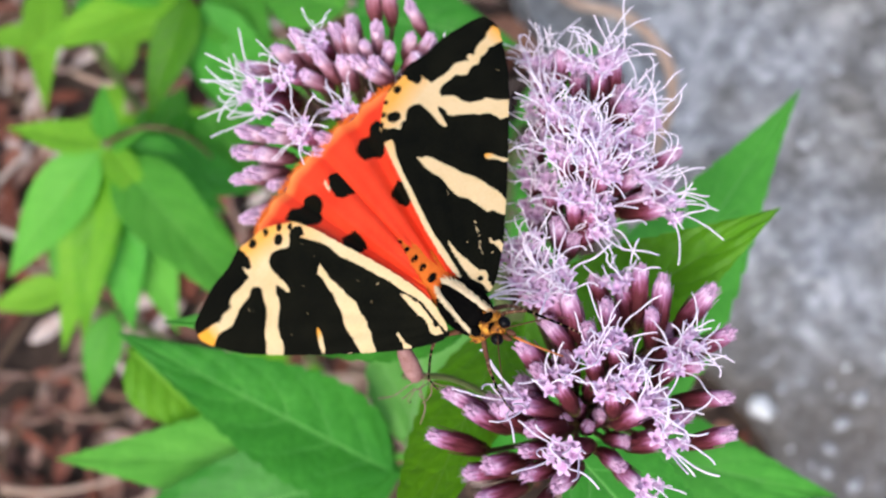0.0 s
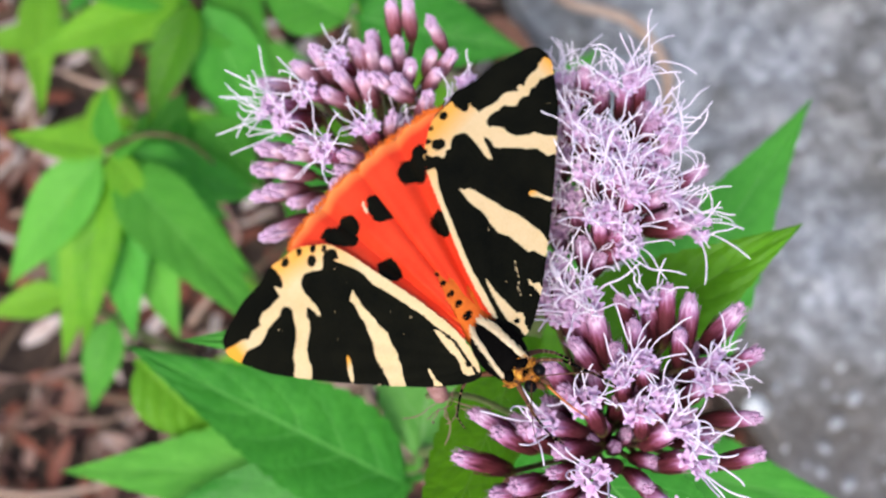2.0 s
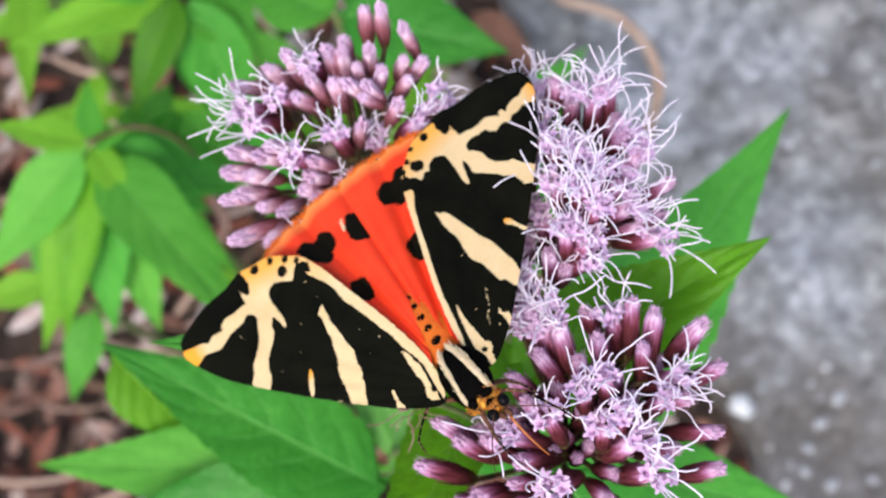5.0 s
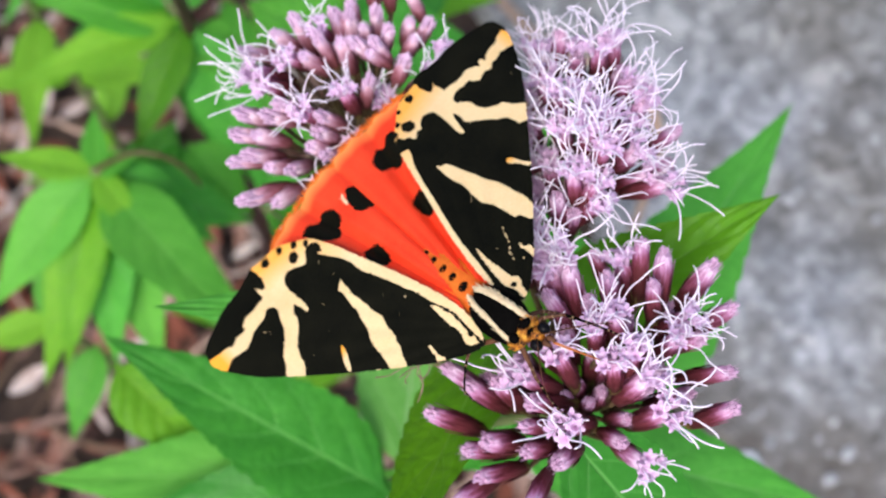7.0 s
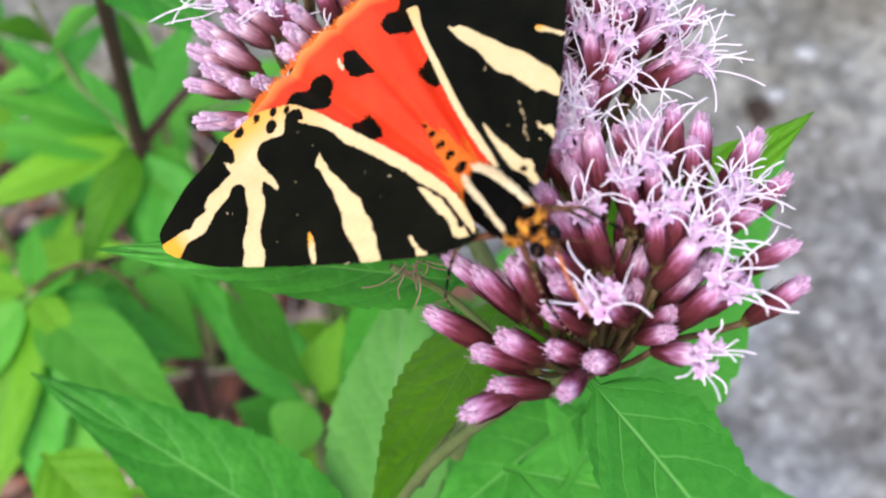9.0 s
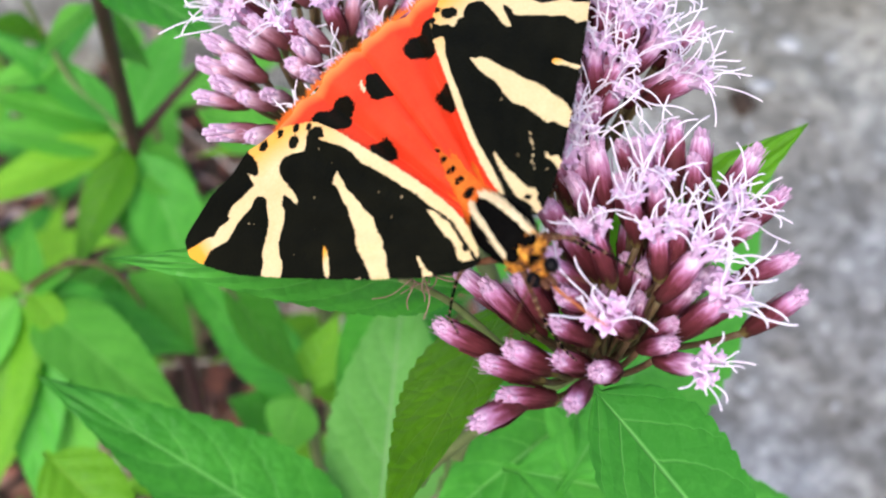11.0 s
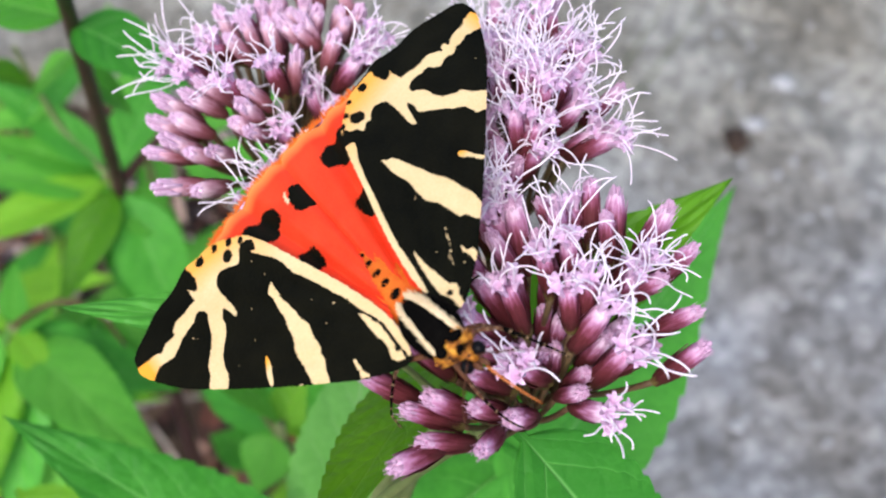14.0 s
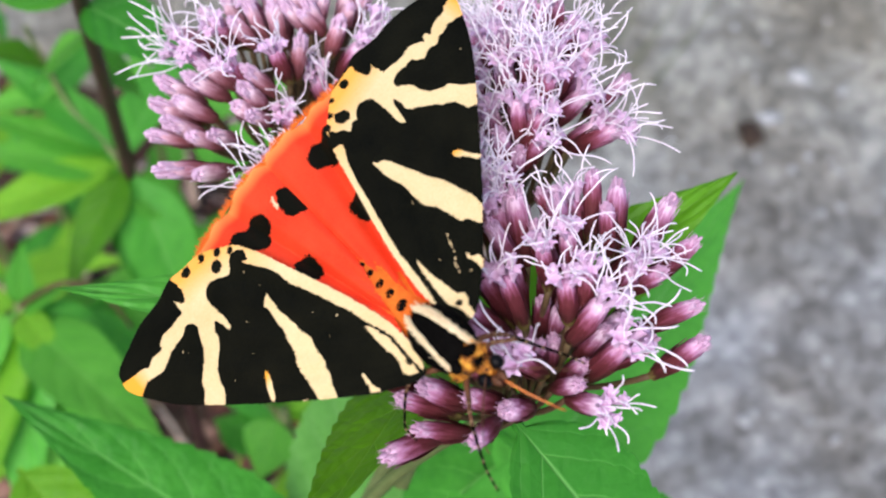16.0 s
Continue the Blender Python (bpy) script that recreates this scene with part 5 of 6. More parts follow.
def rounded(poly, n=3):
    """The closed outline with its corners eased."""
    out, p = [], [np.array(q, float) for q in poly]
    m = len(p)
    for i in range(m):
        a, b, c, d = p[i - 1], p[i], p[(i + 1) % m], p[(i + 2) % m]
        for k in range(n):
            t = k / n
            m0, m1 = 0.35 * (c - a), 0.35 * (d - b)
            out.append(b + m0 * t + (3 * (c - b) - 2 * m0 - m1) * t * t + (2 * (b - c) + m0 + m1) * t ** 3)
    return np.array(out)


def inside(px, py, poly):
    hit = np.zeros(px.shape, bool)
    x0, y0 = poly[:, 0], poly[:, 1]
    x1, y1 = np.roll(x0, -1), np.roll(y0, -1)
    for a, b, c, d in zip(x0, y0, x1, y1):
        if b != d:
            cross = (b > py) != (d > py)
            hit ^= cross & (px < (c - a) * (py - b) / (d - b) + a)
    return hit


def ripple(px, py, scale, seed):
    """Cheap smooth noise over the plane, for ragged scale edges."""
    rng = np.random.default_rng(seed)
    out = np.zeros_like(px)
    for k in range(7):
        a, f, ph = rng.uniform(0, 6.28), scale * rng.uniform(0.6, 2.2), rng.uniform(0, 6.28)
        out += np.sin((px * np.cos(a) + py * np.sin(a)) * f + ph)
    return out / 3.0


def wing_sheet(edge, marks, height, step, mirror, seed, rag=0.07, edge_rag=0.05, hinge=(0, 0, 0)):
    """Cuts a wing's surface into its ground and its markings, all on one curved sheet. Returns a Geo for each, ground first."""
    edge = rounded(edge)
    lo, hi = edge.min(0) - 0.3, edge.max(0) + 0.3
    nx, ny = int((hi[0] - lo[0]) / step), int((hi[1] - lo[1]) / step)
    xs, ys = lo[0] + step * np.arange(nx + 1), lo[1] + step * np.arange(ny + 1)
    cx, cy = np.meshgrid(xs[:-1] + step / 2, ys[:-1] + step / 2)
    rx, ry = ripple(cx, cy, 15.0, seed), ripple(cx, cy, 15.0, seed + 1)
    within = inside(cx + rx * edge_rag, cy + ry * edge_rag, edge)
    owner = np.where(within, 0, -1)
    for i, (polys, dots) in enumerate(marks, 1):
        hit = np.zeros(cx.shape, bool)
        for poly in polys:
            hit |= inside(cx + rx * rag, cy + ry * rag, rounded(poly))
        owner[within & hit] = i
        for x, y, r in dots:
            owner[within & ((cx + rx * 0.08 - x) ** 2 + (cy + ry * 0.08 - y) ** 2 < r * r)] = 0
    vx, vy = np.meshgrid(xs, ys)
    vz = height(vx, vy)
    out = []
    for i in range(len(marks) + 1):
        jj, ii = np.nonzero(owner == i)
        a = jj * (nx + 1) + ii
        quads = np.stack([a, a + 1, a + nx + 2, a + nx + 1], 1)
        used, idx = np.unique(quads, return_inverse=True)
        quads = idx.reshape(-1, 4)
        pts = np.stack([vx.ravel()[used], vy.ravel()[used], vz.ravel()[used]], 1)
        if mirror:
            pts[:, 0] *= -0.96
            quads = quads[:, ::-1]
        pts = pts - np.array([-hinge[0] if mirror else hinge[0], hinge[1], hinge[2]])
        g = Geo()
        g.v, g.f = [tuple(p) for p in (pts * MM).tolist()], [tuple(q) for q in quads.tolist()]
        out.append((g, pts))
    return out


def fore_height(x, y):
    span = np.sqrt((x - 2.5) ** 2 + (y - 1.5) ** 2)
    veins = np.sin(np.arctan2(-(y - 3.0), x) * 46.0) * 0.06 * np.clip(span / 12, 0, 1)
    return 1.25 - 0.235 * x - 0.05 * y + 0.25 * np.sin(np.clip(span / 30, 0, 1) * 3.14) + veins


def hind_height(x, y):
    span = np.sqrt(x ** 2 + (y - 1) ** 2)
    turn = np.arctan2(x, -(y - 3.0))
    folds = (np.abs(np.sin(turn * 15.0 + 0.4)) - 0.6) * 0.75 * np.clip(span / 14, 0, 1) * np.clip(1.25 - turn * 2.2, 0.25, 1) + np.sin(turn * 61.0) * 0.12
    return 0.95 + 0.068 * y - 0.05 * np.abs(x) + folds + 0.30 * np.exp(-(x / 2.0) ** 2) * np.clip(1 + y / 16, 0, 1)


def hairs(g, points, length, width, seed, lift=0.4, drift=(0, -1, 0)):
    """Fine tapering hairs on the given (place, normal) pairs, in millimetres."""
    rnd = random.Random(seed)
    for p, n in points:
        p, n = Vector(p), Vector(n)
        d = (n * lift + Vector(drift) + Vector((rnd.uniform(-1, 1), rnd.uniform(-1, 1), rnd.uniform(-1, 1))) * 0.45).normalized()
        s = d.cross(n if abs(d.dot(n)) < 0.95 else Vector((1, 0, 0))).normalized() * width
        q = d * length * rnd.uniform(0.6, 1.2)
        bend = n * length * 0.12
        v = [p - s, p + s, p + q * 0.55 + s * 0.7 + bend, p + q * 0.55 - s * 0.7 + bend, p + q]
        g.add([c * MM for c in v], [(0, 1, 2, 3), (3, 2, 4)])


def body_part(parent, name, material, centre, radii, seed, hair=0, hair_len=0.6, drift=(0, -1, 0), label="", rings=14, sides=18, rough=0.10, keep=None):
    g = Geo()
    verts, faces = ball(centre, radii, rings, sides, None, rough, seed)
    g.add([v * MM for v in verts], faces)
    rnd = random.Random(seed)
    spots = []
    for _ in range(hair):
        a, b = rnd.uniform(0, 6.283), rnd.uniform(-0.25, 1)
        d = Vector((math.cos(a) * math.sqrt(1 - b * b), math.sin(a) * math.sqrt(1 - b * b), b))
        spots.append((Vector(centre) + Vector((d.x * radii[0], d.y * radii[1], d.z * radii[2])), d))
    hairs(g, spots, hair_len, 0.05, seed, 0.35, drift)
    return part(name, g.mesh(name, material), parent, label)


HINGE = (3.17, 0.0, 0.0)
MOUTH = (-1.25, 7.7, 0.5)
HIP = (0.5, 4.2, -0.2)
limbs = {}
wings = []


def build_wings(moth):
    cream_far = lambda p: np.clip((np.abs(p[:, 0]) - 20.6) / 1.6, 0, 1) + np.clip((-19.4 - p[:, 1] - 0.35 * (np.abs(p[:, 0]) - 8)) / 3.2, 0, 0.85) * (np.abs(p[:, 0]) < 13.6)
    for mirror, which in ((False, "right"), (True, "left")):
        if mirror:
            shapes, dots = ((LEFT_INNER_BAND, LEFT_RIM), (LEFT_MARGIN, LEFT_ARM_A, LEFT_ARM_B), LEFT_CENTRAL, LEFT_SPOT, LEFT_BASE, LEFT_THIN), LEFT_DOTS
        else:
            shapes, dots = (RIGHT_INNER_BAND, (RIGHT_MARGIN, RIGHT_ARM_A, RIGHT_ARM_B), RIGHT_CENTRAL, RIGHT_SPOT, RIGHT_BASE, RIGHT_THIN), RIGHT_DOTS
        rnd = random.Random(90 + mirror)
        flakes = [(rnd.uniform(3, 20), rnd.uniform(-22, 0), rnd.uniform(0.036, 0.060)) for _ in range(34)]
        marks = [(list(shape) if isinstance(shape, tuple) else [shape], dots) for shape in shapes]
        worn = [[(x - r, y), (x, y - r), (x + r, y), (x, y + r)] for x, y, r in flakes]
        if mirror:
            (ax, ay), (bx, by) = WORN_LINE
            for k in range(9):
                v, d = (k + rnd.uniform(0, 0.4)) / 9, rnd.uniform(0.03, 0.085)
                x, y, off = ax + (bx - ax) * v, ay + (by - ay) * v, rnd.uniform(-0.14, 0.14)
                worn.append([(x + off, y), (x + off + 0.08, y + 0.04), (x + off + (bx - ax) * d + 0.06, y + (by - ay) * d), (x + off + (bx - ax) * d, y + (by - ay) * d - 0.03)])
        marks.append((worn, []))
        names = ["inner_band", "branched_mark", "central_stripe", "spot_mark", "base_mark", "base_stripe", "worn_scratch"]
        sheets = wing_sheet(WING_EDGE, marks, fore_height, 0.07, mirror, 3 + mirror, 0.055, 0.04, HINGE)
        wing = part("forewing", sheets[0][0].mesh("forewing", BLACK_SCALE), moth, "black forewing with cream stripes", pose(*(Vector((-HINGE[0] if mirror else HINGE[0], HINGE[1], HINGE[2])) * MM)))
        wings.append(wing)
        solid = wing.modifiers.new("thickness", "SOLIDIFY")
        solid.thickness, solid.offset = 0.07 * MM, -1
        for name, (g, pts) in zip(names, sheets[1:]):
            pts = pts + np.array([-HINGE[0] if mirror else HINGE[0], HINGE[1], HINGE[2]])
            if name == "spot_mark":
                g.tint = np.clip((-9.3 - pts[:, 1]) / 0.8, 0, 1).tolist()
            elif name == "inner_band":
                g.tint = np.clip((-15.5 - pts[:, 1]) / 9, 0, 0.5).tolist()
            else:
                g.tint = np.clip(cream_far(pts), 0, 1).tolist()
            part(name, g.mesh(name, CREAM_SCALE), wing, "cream scale marking")
        spots = [([HIND_SPOT], []), ([INNER_SPOT], [])] + ([] if mirror else [([ANAL_SPOT], []), ([HIND_WORN], [])])
        lower = -0.10 if mirror else 0.0
        sheets = wing_sheet(HIND_EDGE, spots, lambda x, y: hind_height(x, y) + lower, 0.08, mirror, 13 + mirror, 0.10, 0.05)
        g, pts = sheets[0]
        d = np.abs(pts[:, 1] + 26.4 - 0.012 * (np.abs(pts[:, 0]) - 2) ** 2)
        g.tint = np.clip(1.05 - d / 1.6, 0, 1).tolist()
        hind = part("hindwing", g.mesh("hindwing", RED_SCALE), moth, "scarlet hindwing with orange fringe")
        for name, (g, pts) in zip(("outer_spot", "inner_spot", "anal_spot", "worn_scratch"), sheets[1:]):
            if name == "worn_scratch":
                part(name, g.mesh(name, CREAM_FUR), hind, "pale rubbed scratch")
            else:
                part(name, g.mesh(name, BLACK_SCALE), hind, "black spot")
        s = -1 if mirror else 1
        fringe, rnd = Geo(), random.Random(31 + mirror)
        line = [Vector((x * s, y, float(hind_height(np.array(x), np.array(y))) + lower)) for x, y in HIND_EDGE[3:12]]
        along = []
        for _ in range(420):
            k = rnd.uniform(0, len(line) - 1.001)
            i = int(k)
            along.append((line[i].lerp(line[i + 1], k - i) + Vector((0, 0.25, 0.02)), Vector((0, 0, 1))))
        hairs(fringe, along, 0.8, 0.045, 7 + mirror, 0.1, (0.15 * s, -1.3, 0))
        part("fringe", fringe.mesh("fringe", ABDOMEN), hind, "orange hair fringe")


def build_body(moth):
    body_part(moth, "abdomen", ABDOMEN, (0, -4.0, -0.45), (1.95, 7.0, 1.3), 41, 350, 0.4, label="orange abdomen with a row of black spots", rough=0.05)
    for y, r in ((-3.5, 0.54), (-5.1, 0.43), (-6.5, 0.40), (-8.0, 0.36), (-9.3, 0.30)):
        body_part(moth, "abdomen_spot", BLACK_FUR, (0.12, y, -0.45 + 1.3 * math.sqrt(1 - ((y + 4.0) / 7.0) ** 2)), (r, r * 0.85, 0.10), 50 + int(-y), 14, 0.16, rings=8, sides=12)
    body_part(moth, "thorax", BLACK_FUR, (-0.2, 1.4, 0.8), (2.2, 3.5, 1.85), 42, 500, 0.25, label="black furry thorax")
    for s, line in ((-1, ((-0.55, -1.75), (-1.00, -0.6), (-1.24, 0.6), (-1.38, 1.9), (-1.56, 3.1), (-1.68, 4.2))), (1, ((0.38, -1.75), (0.60, -0.7), (0.67, 0.7), (0.74, 2.0), (0.83, 3.3), (0.90, 4.2)))):
        g = Geo()
        pts, spots = [], []
        for i in range(26):
            k = i / 5.001
            j = int(k)
            x, y = (line[j][c] + (line[min(j + 1, 5)][c] - line[j][c]) * (k - j) for c in (0, 1))
            z = 0.78 + 1.86 * math.sqrt(max(0.03, 1 - ((x + 0.2) / 2.3) ** 2 - ((y - 1.4) / 3.7) ** 2))
            pts.append(Vector((x, y, z)))
        side, verts, faces = [], [], []
        rnd = random.Random(60 + s)
        for i, p in enumerate(pts):
            d = (pts[min(i + 1, 25)] - pts[max(i - 1, 0)]).normalized()
            n = Vector(((p.x + 0.2) / 2.3 ** 2, (p.y - 1.4) / 3.7 ** 2, (p.z - 0.78) / 1.86 ** 2)).normalized()
            w = d.cross(n).normalized() * ((0.30 if s < 0 else 0.17) + 0.09 * math.sin(math.pi * min(1, i / 25 + 0.12)))
            for u in (-1, -0.5, 0, 0.5, 1):
                verts.append((p + w * (u + rnd.uniform(-0.12, 0.12)) + n * (0.22 if abs(u) < 1 else -0.02)) * MM)
            for _ in range(5):
                spots.append((p + w * rnd.uniform(-0.95, 0.95) + n * 0.20, n))
        for i in range(25):
            for k in range(4):
                a = i * 5 + k
                faces.append((a, a + 1, a + 6, a + 5))
        g.add(verts, faces)
        hairs(g, spots, 0.32, 0.045, 70 + s, 0.10)
        part("thorax_band", g.mesh("thorax_band", CREAM_FUR), moth, "cream stripe of fur")
    body_part(moth, "collar", ORANGE_FUR, (-0.35, 4.45, 0.8), (1.82, 0.76, 1.0), 43, 260, 0.28, (0, -0.4, 0.2), label="orange furry collar")
    tuft = Geo()
    for x, y, wide, deep in ((-1.10, 4.36, 0.62, 0.42), (0.50, 4.44, 0.48, 0.56)):
        body_part(moth, "collar_spot", BLACK_FUR, (x, y, 1.72), (wide, deep, 0.34), 47, 40, 0.16, rings=8, sides=12)
        for i in range(90):
            a = i * 0.0698
            out = Vector((math.cos(a), math.sin(a), 0))
            hairs(tuft, [((x + out.x * wide * 1.08, y + out.y * deep * 1.08, 1.66), (0, 0, 1))], 0.34, 0.05, 500 + i, 0.9, out * 0.7)
    part("collar_tuft", tuft.mesh("collar_tuft", ORANGE_FUR), moth, "orange hairs ringing the black collar spots")
    head = limbs["head"] = body_part(moth, "head", ORANGE_FUR, (-0.85, 5.95, 0.7), (0.72, 0.88, 0.78), 44, 160, 0.26, (0, 0.2, 0.3), label="orange furry head")
    body_part(head, "crown", BLACK_FUR, (-0.78, 5.6, 1.22), (0.46, 0.46, 0.42), 48, 60, 0.3, (0, 0.3, 0.2), rings=8, sides=12)
    for s, x, y in ((-1, -1.70, 6.28), (1, -0.16, 6.74)):
        g = Geo().add(*[c if k else [v * MM for v in c] for k, c in enumerate(ball((x, y, 0.85), (0.56, 0.62, 0.60), 10, 14))])
        part("eye", g.mesh("eye", EYE), head, "glossy black eye")
        g = Geo()
        way = bent((-0.85 + s * 0.4, 6.9, 1.4), (-1.4 + s * 4.2, 11.6, 1.7), (s * 0.7, 0.6, 0.4), 12)
        g.add(*sweep([p * MM for p in way], [0.06 * MM] * 6 + [0.04 * MM] * 7, 6))
        part("antenna", g.mesh("antenna", LEG_BROWN), head, "thin brown antenna")
        g = Geo().add(*sweep([p * MM for p in bent((-1.0 + s * 0.28, 7.0, 0.6), (-1.2 + s * 0.3, 7.95, 0.7), (0, 0, 0.15), 5)], [0.26 * MM, 0.3 * MM, 0.3 * MM, 0.27 * MM, 0.2 * MM, 0.1 * MM], 8))
        part("palp", g.mesh("palp", LEG_BROWN), head)
    g = Geo().add(*sweep([p * MM for p in bent((0, 0, 0), (0, 4.9, -0.3), (0.12, 0, 0.5), 14)], [MM * (0.135 - 0.005 * i) for i in range(15)], 7))
    limbs["proboscis"] = part("proboscis", g.mesh("proboscis", RUST), head, "long orange-brown proboscis", pose(*(v * MM for v in MOUTH)))


def build_leg(moth, joints, name="leg"):
    """A thin banded leg: femur, tibia and tarsus with two small claws."""
    pts = [Vector(j) for j in joints]
    leg = None
    for i in range(len(pts) - 1):
        g = Geo()
        path = bent(pts[i], pts[i + 1], (0, 0, 0.15), 6)
        r0, r1 = (0.30, 0.20, 0.14, 0.10)[i], (0.20, 0.15, 0.10, 0.08)[i]
        g.add(*sweep([p * MM for p in path], [MM * (r0 + (r1 - r0) * k / 6) for k in range(7)], 7))
        if leg is None:
            leg = part(name, g.mesh(name, LEG_BROWN), moth, "dark leg banded with cream")
        else:
            part(("femur", "tibia", "tarsus", "claw_joint")[i], g.mesh("segment", LEG_BROWN if i == 1 else BLACK_FUR), leg)
            rings = Geo()
            for k in (1, 3, 5):
                c = path[k]
                d = (path[k + 1] - path[k - 1]).normalized() * 0.09
                rr = (r0 + (r1 - r0) * k / 6) * 1.01 * MM
                rings.add(*sweep([(c - d) * MM, (c + d) * MM], [rr, rr], 7))
            part("leg_band", rings.mesh("leg_band", LEG_BAND), leg)
    return leg


def build_moth():
    moth = tagged(new("moth"), "black and cream striped moth with scarlet hindwings feeding on flowers", "moth")
    build_wings(moth)
    build_body(moth)
    limbs["foreleg"] = build_leg(moth, [(0, 0, 0), (0.1, 2.3, 0.5), (0.25, 4.4, 0.5), (0.15, 7.6, 0.1), (-0.3, 9.4, -0.2)])
    build_leg(moth, [(-0.9, 4.4, -0.2), (-2.4, 4.8, 0.9), (-4.0, 6.3, 0.8), (-5.4, 8.6, -2.6), (-5.8, 9.8, -3.2)])
    build_leg(moth, [(1.6, 2.2, -0.4), (3.7, 0.6, -0.6), (5.0, 0.8, -1.0), (7.3, 1.8, -2.6), (7.5, 2.9, -3.4)])
    build_leg(moth, [(-1.6, 2.8, -0.6), (-2.8, 3.2, -1.2), (-3.6, 3.6, -2.8), (-4.2, 4.6, -4.2)])
    build_leg(moth, [(1.2, 0.6, -0.6), (2.6, -1.4, -0.8), (4.4, -1.6, -2.8), (5.4, -2.8, -4.6)])
    build_leg(moth, [(-1.2, 0.6, -0.6), (-2.6, -1.4, -0.8), (-4.4, -1.6, -2.8), (-5.4, -2.8, -4.6)])
    return moth


moth = build_moth()

MOTH_PATH = [
    (0, 0.00262, 0.01850, 0.39285, 24.21, 12.62, -134.51),
    (0.5, 0.00241, 0.01850, 0.39180, 23.83, 13.54, -135.04),
    (1, 0.00227, 0.01728, 0.39232, 22.51, 14.61, -137.71),
    (1.5, 0.00277, 0.01650, 0.39325, 22.08, 15.65, -138.33),
    (2, 0.00312, 0.01662, 0.39354, 23.05, 14.11, -139.00),
    (2.5, 0.00337, 0.01715, 0.39248, 23.51, 12.38, -137.04),
    (3, 0.00324, 0.01637, 0.39295, 23.25, 12.86, -138.50),
    (3.5, 0.00323, 0.01634, 0.39306, 23.55, 12.82, -139.01),
    (5.8, 0.00380, 0.01491, 0.39271, 23.45, 12.22, -142.70),
    (6, 0.00382, 0.01498, 0.39193, 23.83, 12.04, -142.25),
    (6.2, 0.00372, 0.01502, 0.39193, 23.97, 11.99, -142.77),
    (6.5, 0.00483, 0.01456, 0.39197, 22.46, 12.54, -137.01),
    (7, 0.00567, 0.01459, 0.39316, 22.29, 14.19, -131.56),
    (7.2, 0.00564, 0.01475, 0.39304, 21.86, 14.45, -131.72),
    (7.3, 0.00560, 0.01495, 0.39288, 21.32, 14.78, -131.92),
    (7.5, 0.00552, 0.01538, 0.39254, 20.14, 15.50, -132.37),
    (7.7, 0.00570, 0.01459, 0.39298, 18.71, 16.77, -134.55),
    (8, 0.00576, 0.01433, 0.39313, 18.24, 17.20, -135.28),
    (8.2, 0.00441, 0.01006, 0.39414, 15.25, 22.06, -142.35),
    (8.5, 0.00434, 0.00984, 0.39419, 15.09, 22.32, -142.72),
    (8.7, 0.00406, 0.00893, 0.39538, 15.05, 24.50, -145.16),
    (9, 0.00414, 0.00919, 0.39504, 15.06, 23.88, -144.46),
    (11.3, 0.00363, 0.00899, 0.39411, 16.44, 25.16, -148.46),
    (11.5, 0.00352, 0.00846, 0.39483, 15.98, 25.08, -149.01),
    (12, 0.00351, 0.00890, 0.39368, 15.45, 25.80, -148.95),
    (12.2, 0.00345, 0.00881, 0.39361, 14.94, 25.91, -149.51),
    (12.5, 0.00320, 0.00846, 0.39331, 12.91, 26.36, -151.74),
    (13, 0.00346, 0.00625, 0.39430, 10.06, 26.28, -151.95),
    (13.2, 0.00445, 0.00581, 0.39418, 14.25, 25.88, -145.45),
    (13.5, 0.00488, 0.00562, 0.39413, 16.04, 25.71, -142.67),
    (13.7, 0.00499, 0.00589, 0.39322, 17.98, 26.13, -140.06),
    (14, 0.00502, 0.00596, 0.39299, 18.46, 26.23, -139.41),
    (14.2, 0.00491, 0.00601, 0.39284, 18.83, 26.31, -139.96),
    (14.5, 0.00530, 0.00583, 0.39336, 17.54, 26.04, -138.03),
    (15, 0.00576, 0.00599, 0.39303, 16.59, 25.90, -135.50),
    (15.2, 0.00687, 0.00489, 0.39328, 13.19, 26.41, -134.47),
    (15.5, 0.00707, 0.00470, 0.39333, 12.59, 26.50, -134.29),
    (16, 0.00609, 0.00389, 0.39320, 14.90, 27.87, -135.12),
]
RIGHT_WING = [
    (0, 0.70, 0.54, -0.25),
    (0.5, 0.37, 1.14, -0.44),
    (1, 0.81, 1.20, -0.27),
    (1.5, 0.71, 1.31, 0.09),
    (2, 0.74, 1.41, 0.25),
    (2.5, 0.62, 1.37, 0.07),
    (3, 0.57, 1.79, -0.12),
    (3.5, 0.92, 1.13, 0.04),
    (5.8, -0.91, -3.08, 0.19),
    (6, -0.28, -0.72, 0.16),
    (6.5, -0.20, -1.46, 0.19),
    (7, -0.09, -1.34, 0.36),
    (7.5, 0.03, 0.29, 0.39),
    (8, -0.49, -0.14, 0.48),
    (8.5, -0.19, -1.24, 0.12),
    (9, 0.21, 0.29, 0.36),
    (11.3, -0.38, 0.69, -0.16),
    (11.5, -0.16, 0.52, -0.36),
    (12, -0.37, 0.36, -0.12),
    (12.5, -0.19, -0.20, -0.25),
    (13, -0.58, 0.57, -0.42),
    (13.5, -0.87, -2.09, -0.42),
    (14, -0.67, 0.39, -0.74),
    (14.5, -0.43, -0.11, -0.68),
    (15, -0.40, 0.05, -0.41),
    (15.5, -1.20, -1.75, -0.55),
    (16, -0.33, -2.58, -0.43),
]
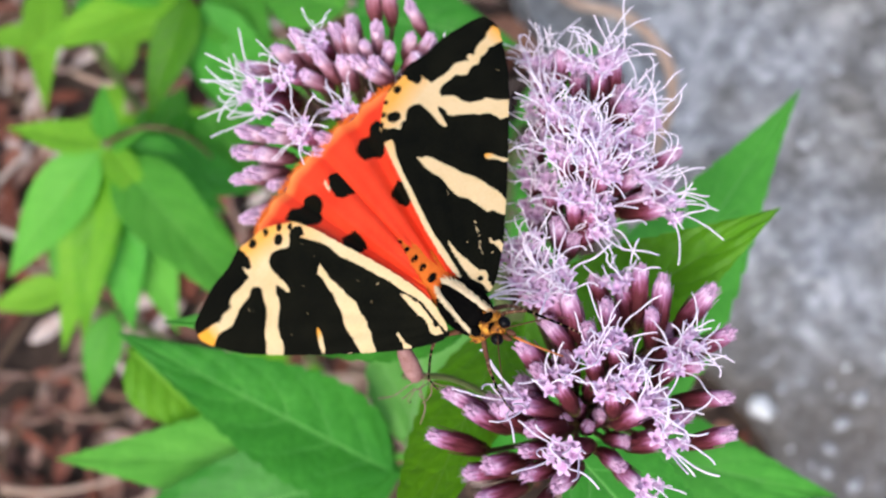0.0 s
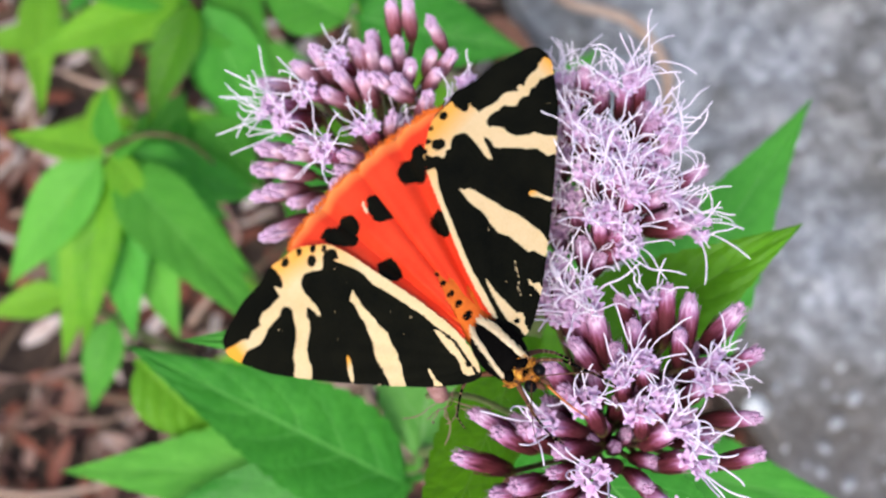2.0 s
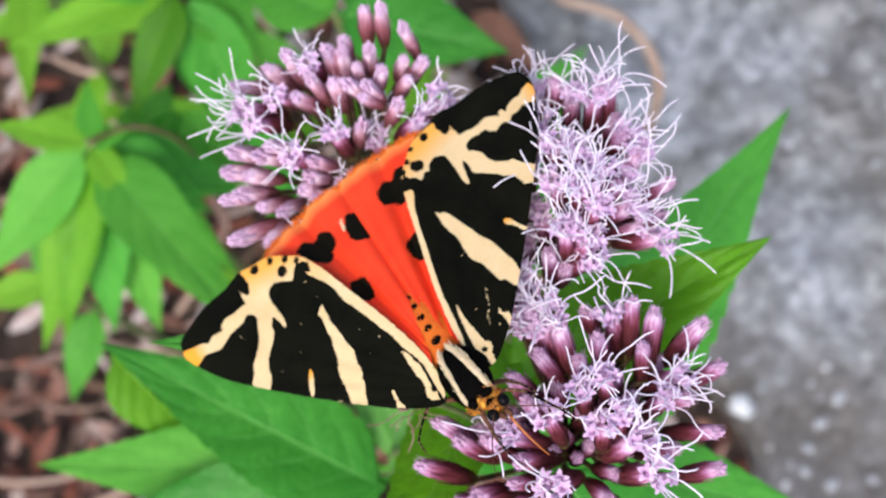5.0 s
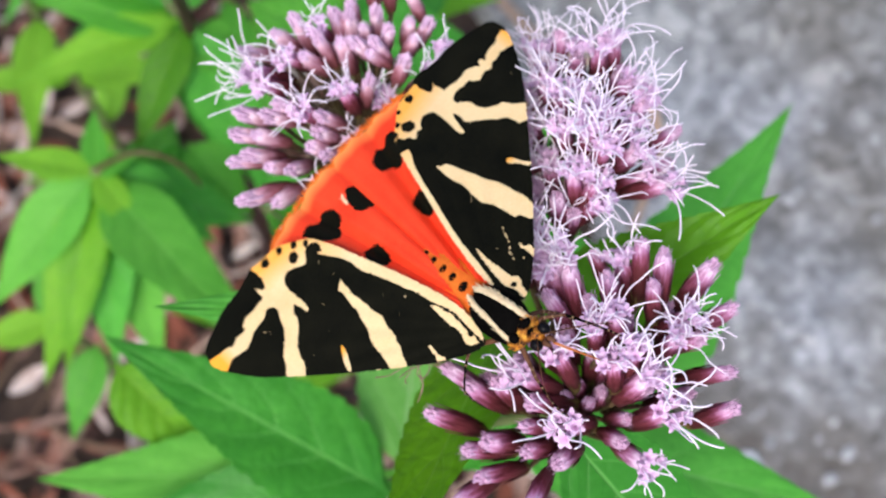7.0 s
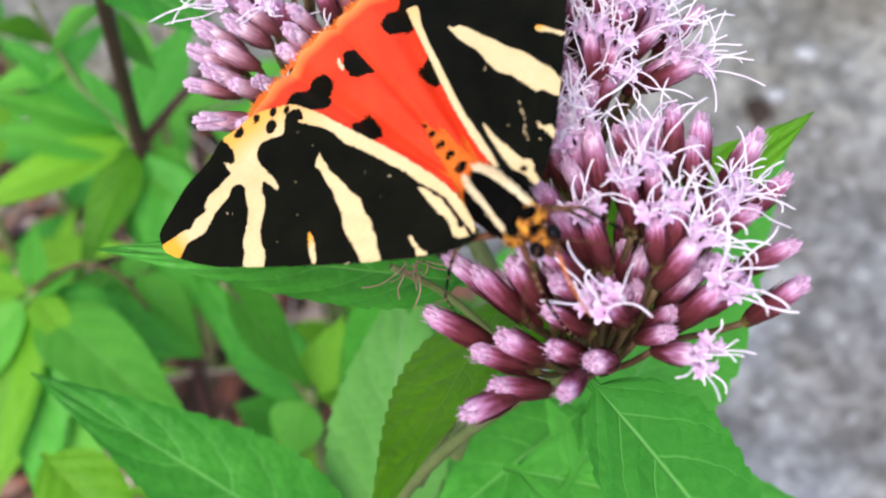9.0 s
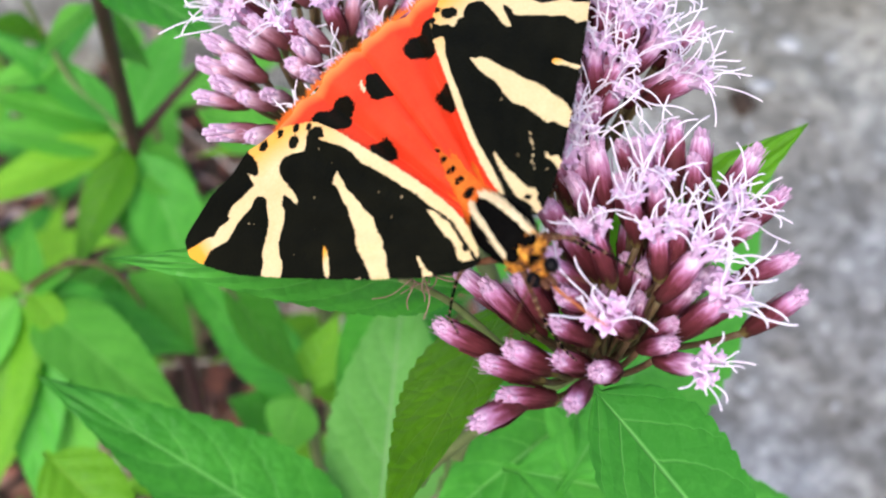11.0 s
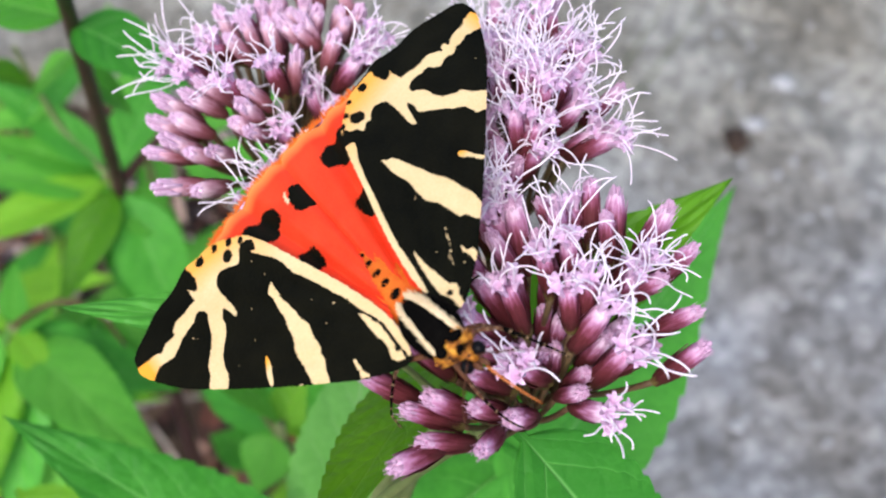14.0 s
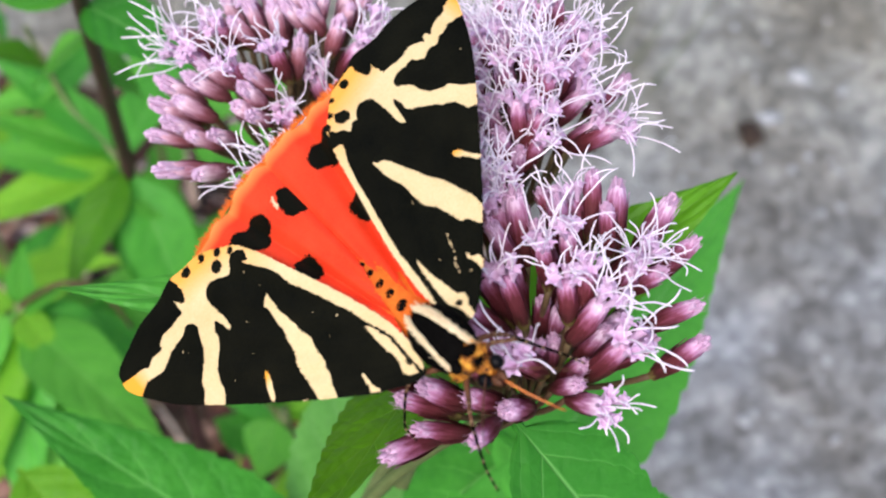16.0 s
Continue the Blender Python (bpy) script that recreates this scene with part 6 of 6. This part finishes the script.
LEFT_WING = [
    (0, 0.16, 0.31, -0.42),
    (0.5, -0.17, -0.49, -0.28),
    (1, 0.12, -0.25, -0.27),
    (1.5, 0.36, -0.67, -0.15),
    (2, 0.70, -0.06, -0.28),
    (2.5, 0.38, 0.06, -0.45),
    (3, 0.68, -0.62, -0.26),
    (3.5, 0.65, -0.71, -0.39),
    (5.8, -0.61, 2.53, 0.12),
    (6, 0.46, -0.53, -0.08),
    (6.5, 0.15, -0.32, 0.02),
    (7, -0.28, -0.04, 0.12),
    (7.5, -0.23, -2.83, 0.23),
    (8, -0.06, -2.95, 0.30),
    (8.5, -1.08, -0.28, 0.44),
    (9, -2.47, -1.94, 1.35),
    (11.3, 0.28, -0.55, 0.35),
    (11.5, 0.31, -1.28, 0.57),
    (12, 0.19, -0.63, 0.50),
    (12.5, 0.69, 0.34, 0.58),
    (13, 0.57, -1.92, 0.64),
    (13.5, -0.19, 1.98, 0.27),
    (14, -0.31, 2.00, 0.19),
    (14.5, -0.36, 1.24, 0.22),
    (15, -0.18, 1.20, 0.40),
    (15.5, -1.00, 1.57, 0.46),
    (16, -0.65, 2.33, 0.50),
]

PROBOSCIS = [
    (0, -8.0, 22.8), (0.5, -8.0, 28.8), (1, -25.0, 12.8), (1.5, -8.0, 3.9), (2, -41.2, 9.9), (2.5, -38.2, -1.7), (3, -60, -2.7), (3.5, -38.1, 22.8), (6, -31.5, -1.6), (6.5, -40.3, 53.2), (7, -48.0, 29.1), (7.5, -45.9, 13.8), (8, -8.0, -23.4), (8.5, -47.5, -28.9), (9, -43.8, -21.0), (11.5, -8.0, 12.7), (12, -21.0, 6.1), (12.5, -38.5, -19.8), (13, -44.2, -2.7), (13.5, -39.9, 5.0), (14, -29.6, 9.7), (14.5, -24.3, 24.4), (15, -8.0, 27.4), (15.5, -53.3, -19.1), (16, -22.1, 16.0)]
FORELEG = [
    (0, -55.0, -47.2), (0.5, -56.1, -41.1), (1, -51.8, -13.0), (1.5, -65.8, -27.1), (2, -60.9, -21.1), (2.5, -59.0, -29.8), (3, -71.0, -37.7), (3.5, -65.9, -42.2), (6, -68.5, -1.2), (6.5, -65.9, -37.8), (7, -55.0, -30.6), (7.5, -13.7, -25.4), (8, -64.1, -46.9), (8.5, -62.0, -30.0), (12.5, -62.0, -20.0), (13.5, -61.3, -13.6), (14, -67.4, -13.1), (14.5, -24.5, -5.6), (15, -50.4, -25.4), (15.5, 0.0, -25.0), (16, 0.0, -30.6)]

# the head on the moth: seconds, shift to its right and ahead in millimetres, turn in degrees
HEAD = [
    (0, -0.07, -0.72, 6), (3.5, -0.10, -0.70, 5), (7, -0.14, -0.68, 3), (7.5, 0, -0.40, -2), (9, 0.20, -0.10, -10), (11.5, 0.34, 0.05, -18), (12, 0.30, -0.05, -20),
    (12.5, 0.30, 0, -20), (13.5, 0.10, -0.20, -8), (14.5, 0, -0.33, 0), (15, -0.14, -0.16, -10), (16, -0.10, -0.20, -6)]
NECK = Vector((-0.85, 5.95, 0.7)) * MM


def head_turn(t):
    return float(np.interp(t, [row[0] for row in HEAD], [row[3] for row in HEAD]))


def motions():
    walk(limbs["head"], [(t, Matrix.Translation(NECK + Vector((x, y, 0)) * MM) @ pose(0, 0, 0, 0, 0, turn) @ Matrix.Translation(-NECK)) for t, x, y, turn in HEAD])
    walk(moth, [(t, pose(x, y, z, rx, ry, rz)) for t, x, y, z, rx, ry, rz in MOTH_PATH])
    x, y, z = (v * MM for v in HINGE)
    walk(wings[0], [(t, pose(x, y, z, rx, ry, rz)) for t, rx, ry, rz in RIGHT_WING])
    walk(limbs["proboscis"], [(t, pose(*(v * MM for v in MOUTH), rx, 0, rz - head_turn(t))) for t, rx, rz in PROBOSCIS])
    walk(limbs["foreleg"], [(t, pose(*(v * MM for v in HIP), rx, 0, rz)) for t, rx, rz in FORELEG])
    walk(wings[1], [(t, pose(-x, y, z, rx, ry, rz)) for t, rx, ry, rz in LEFT_WING])


motions()
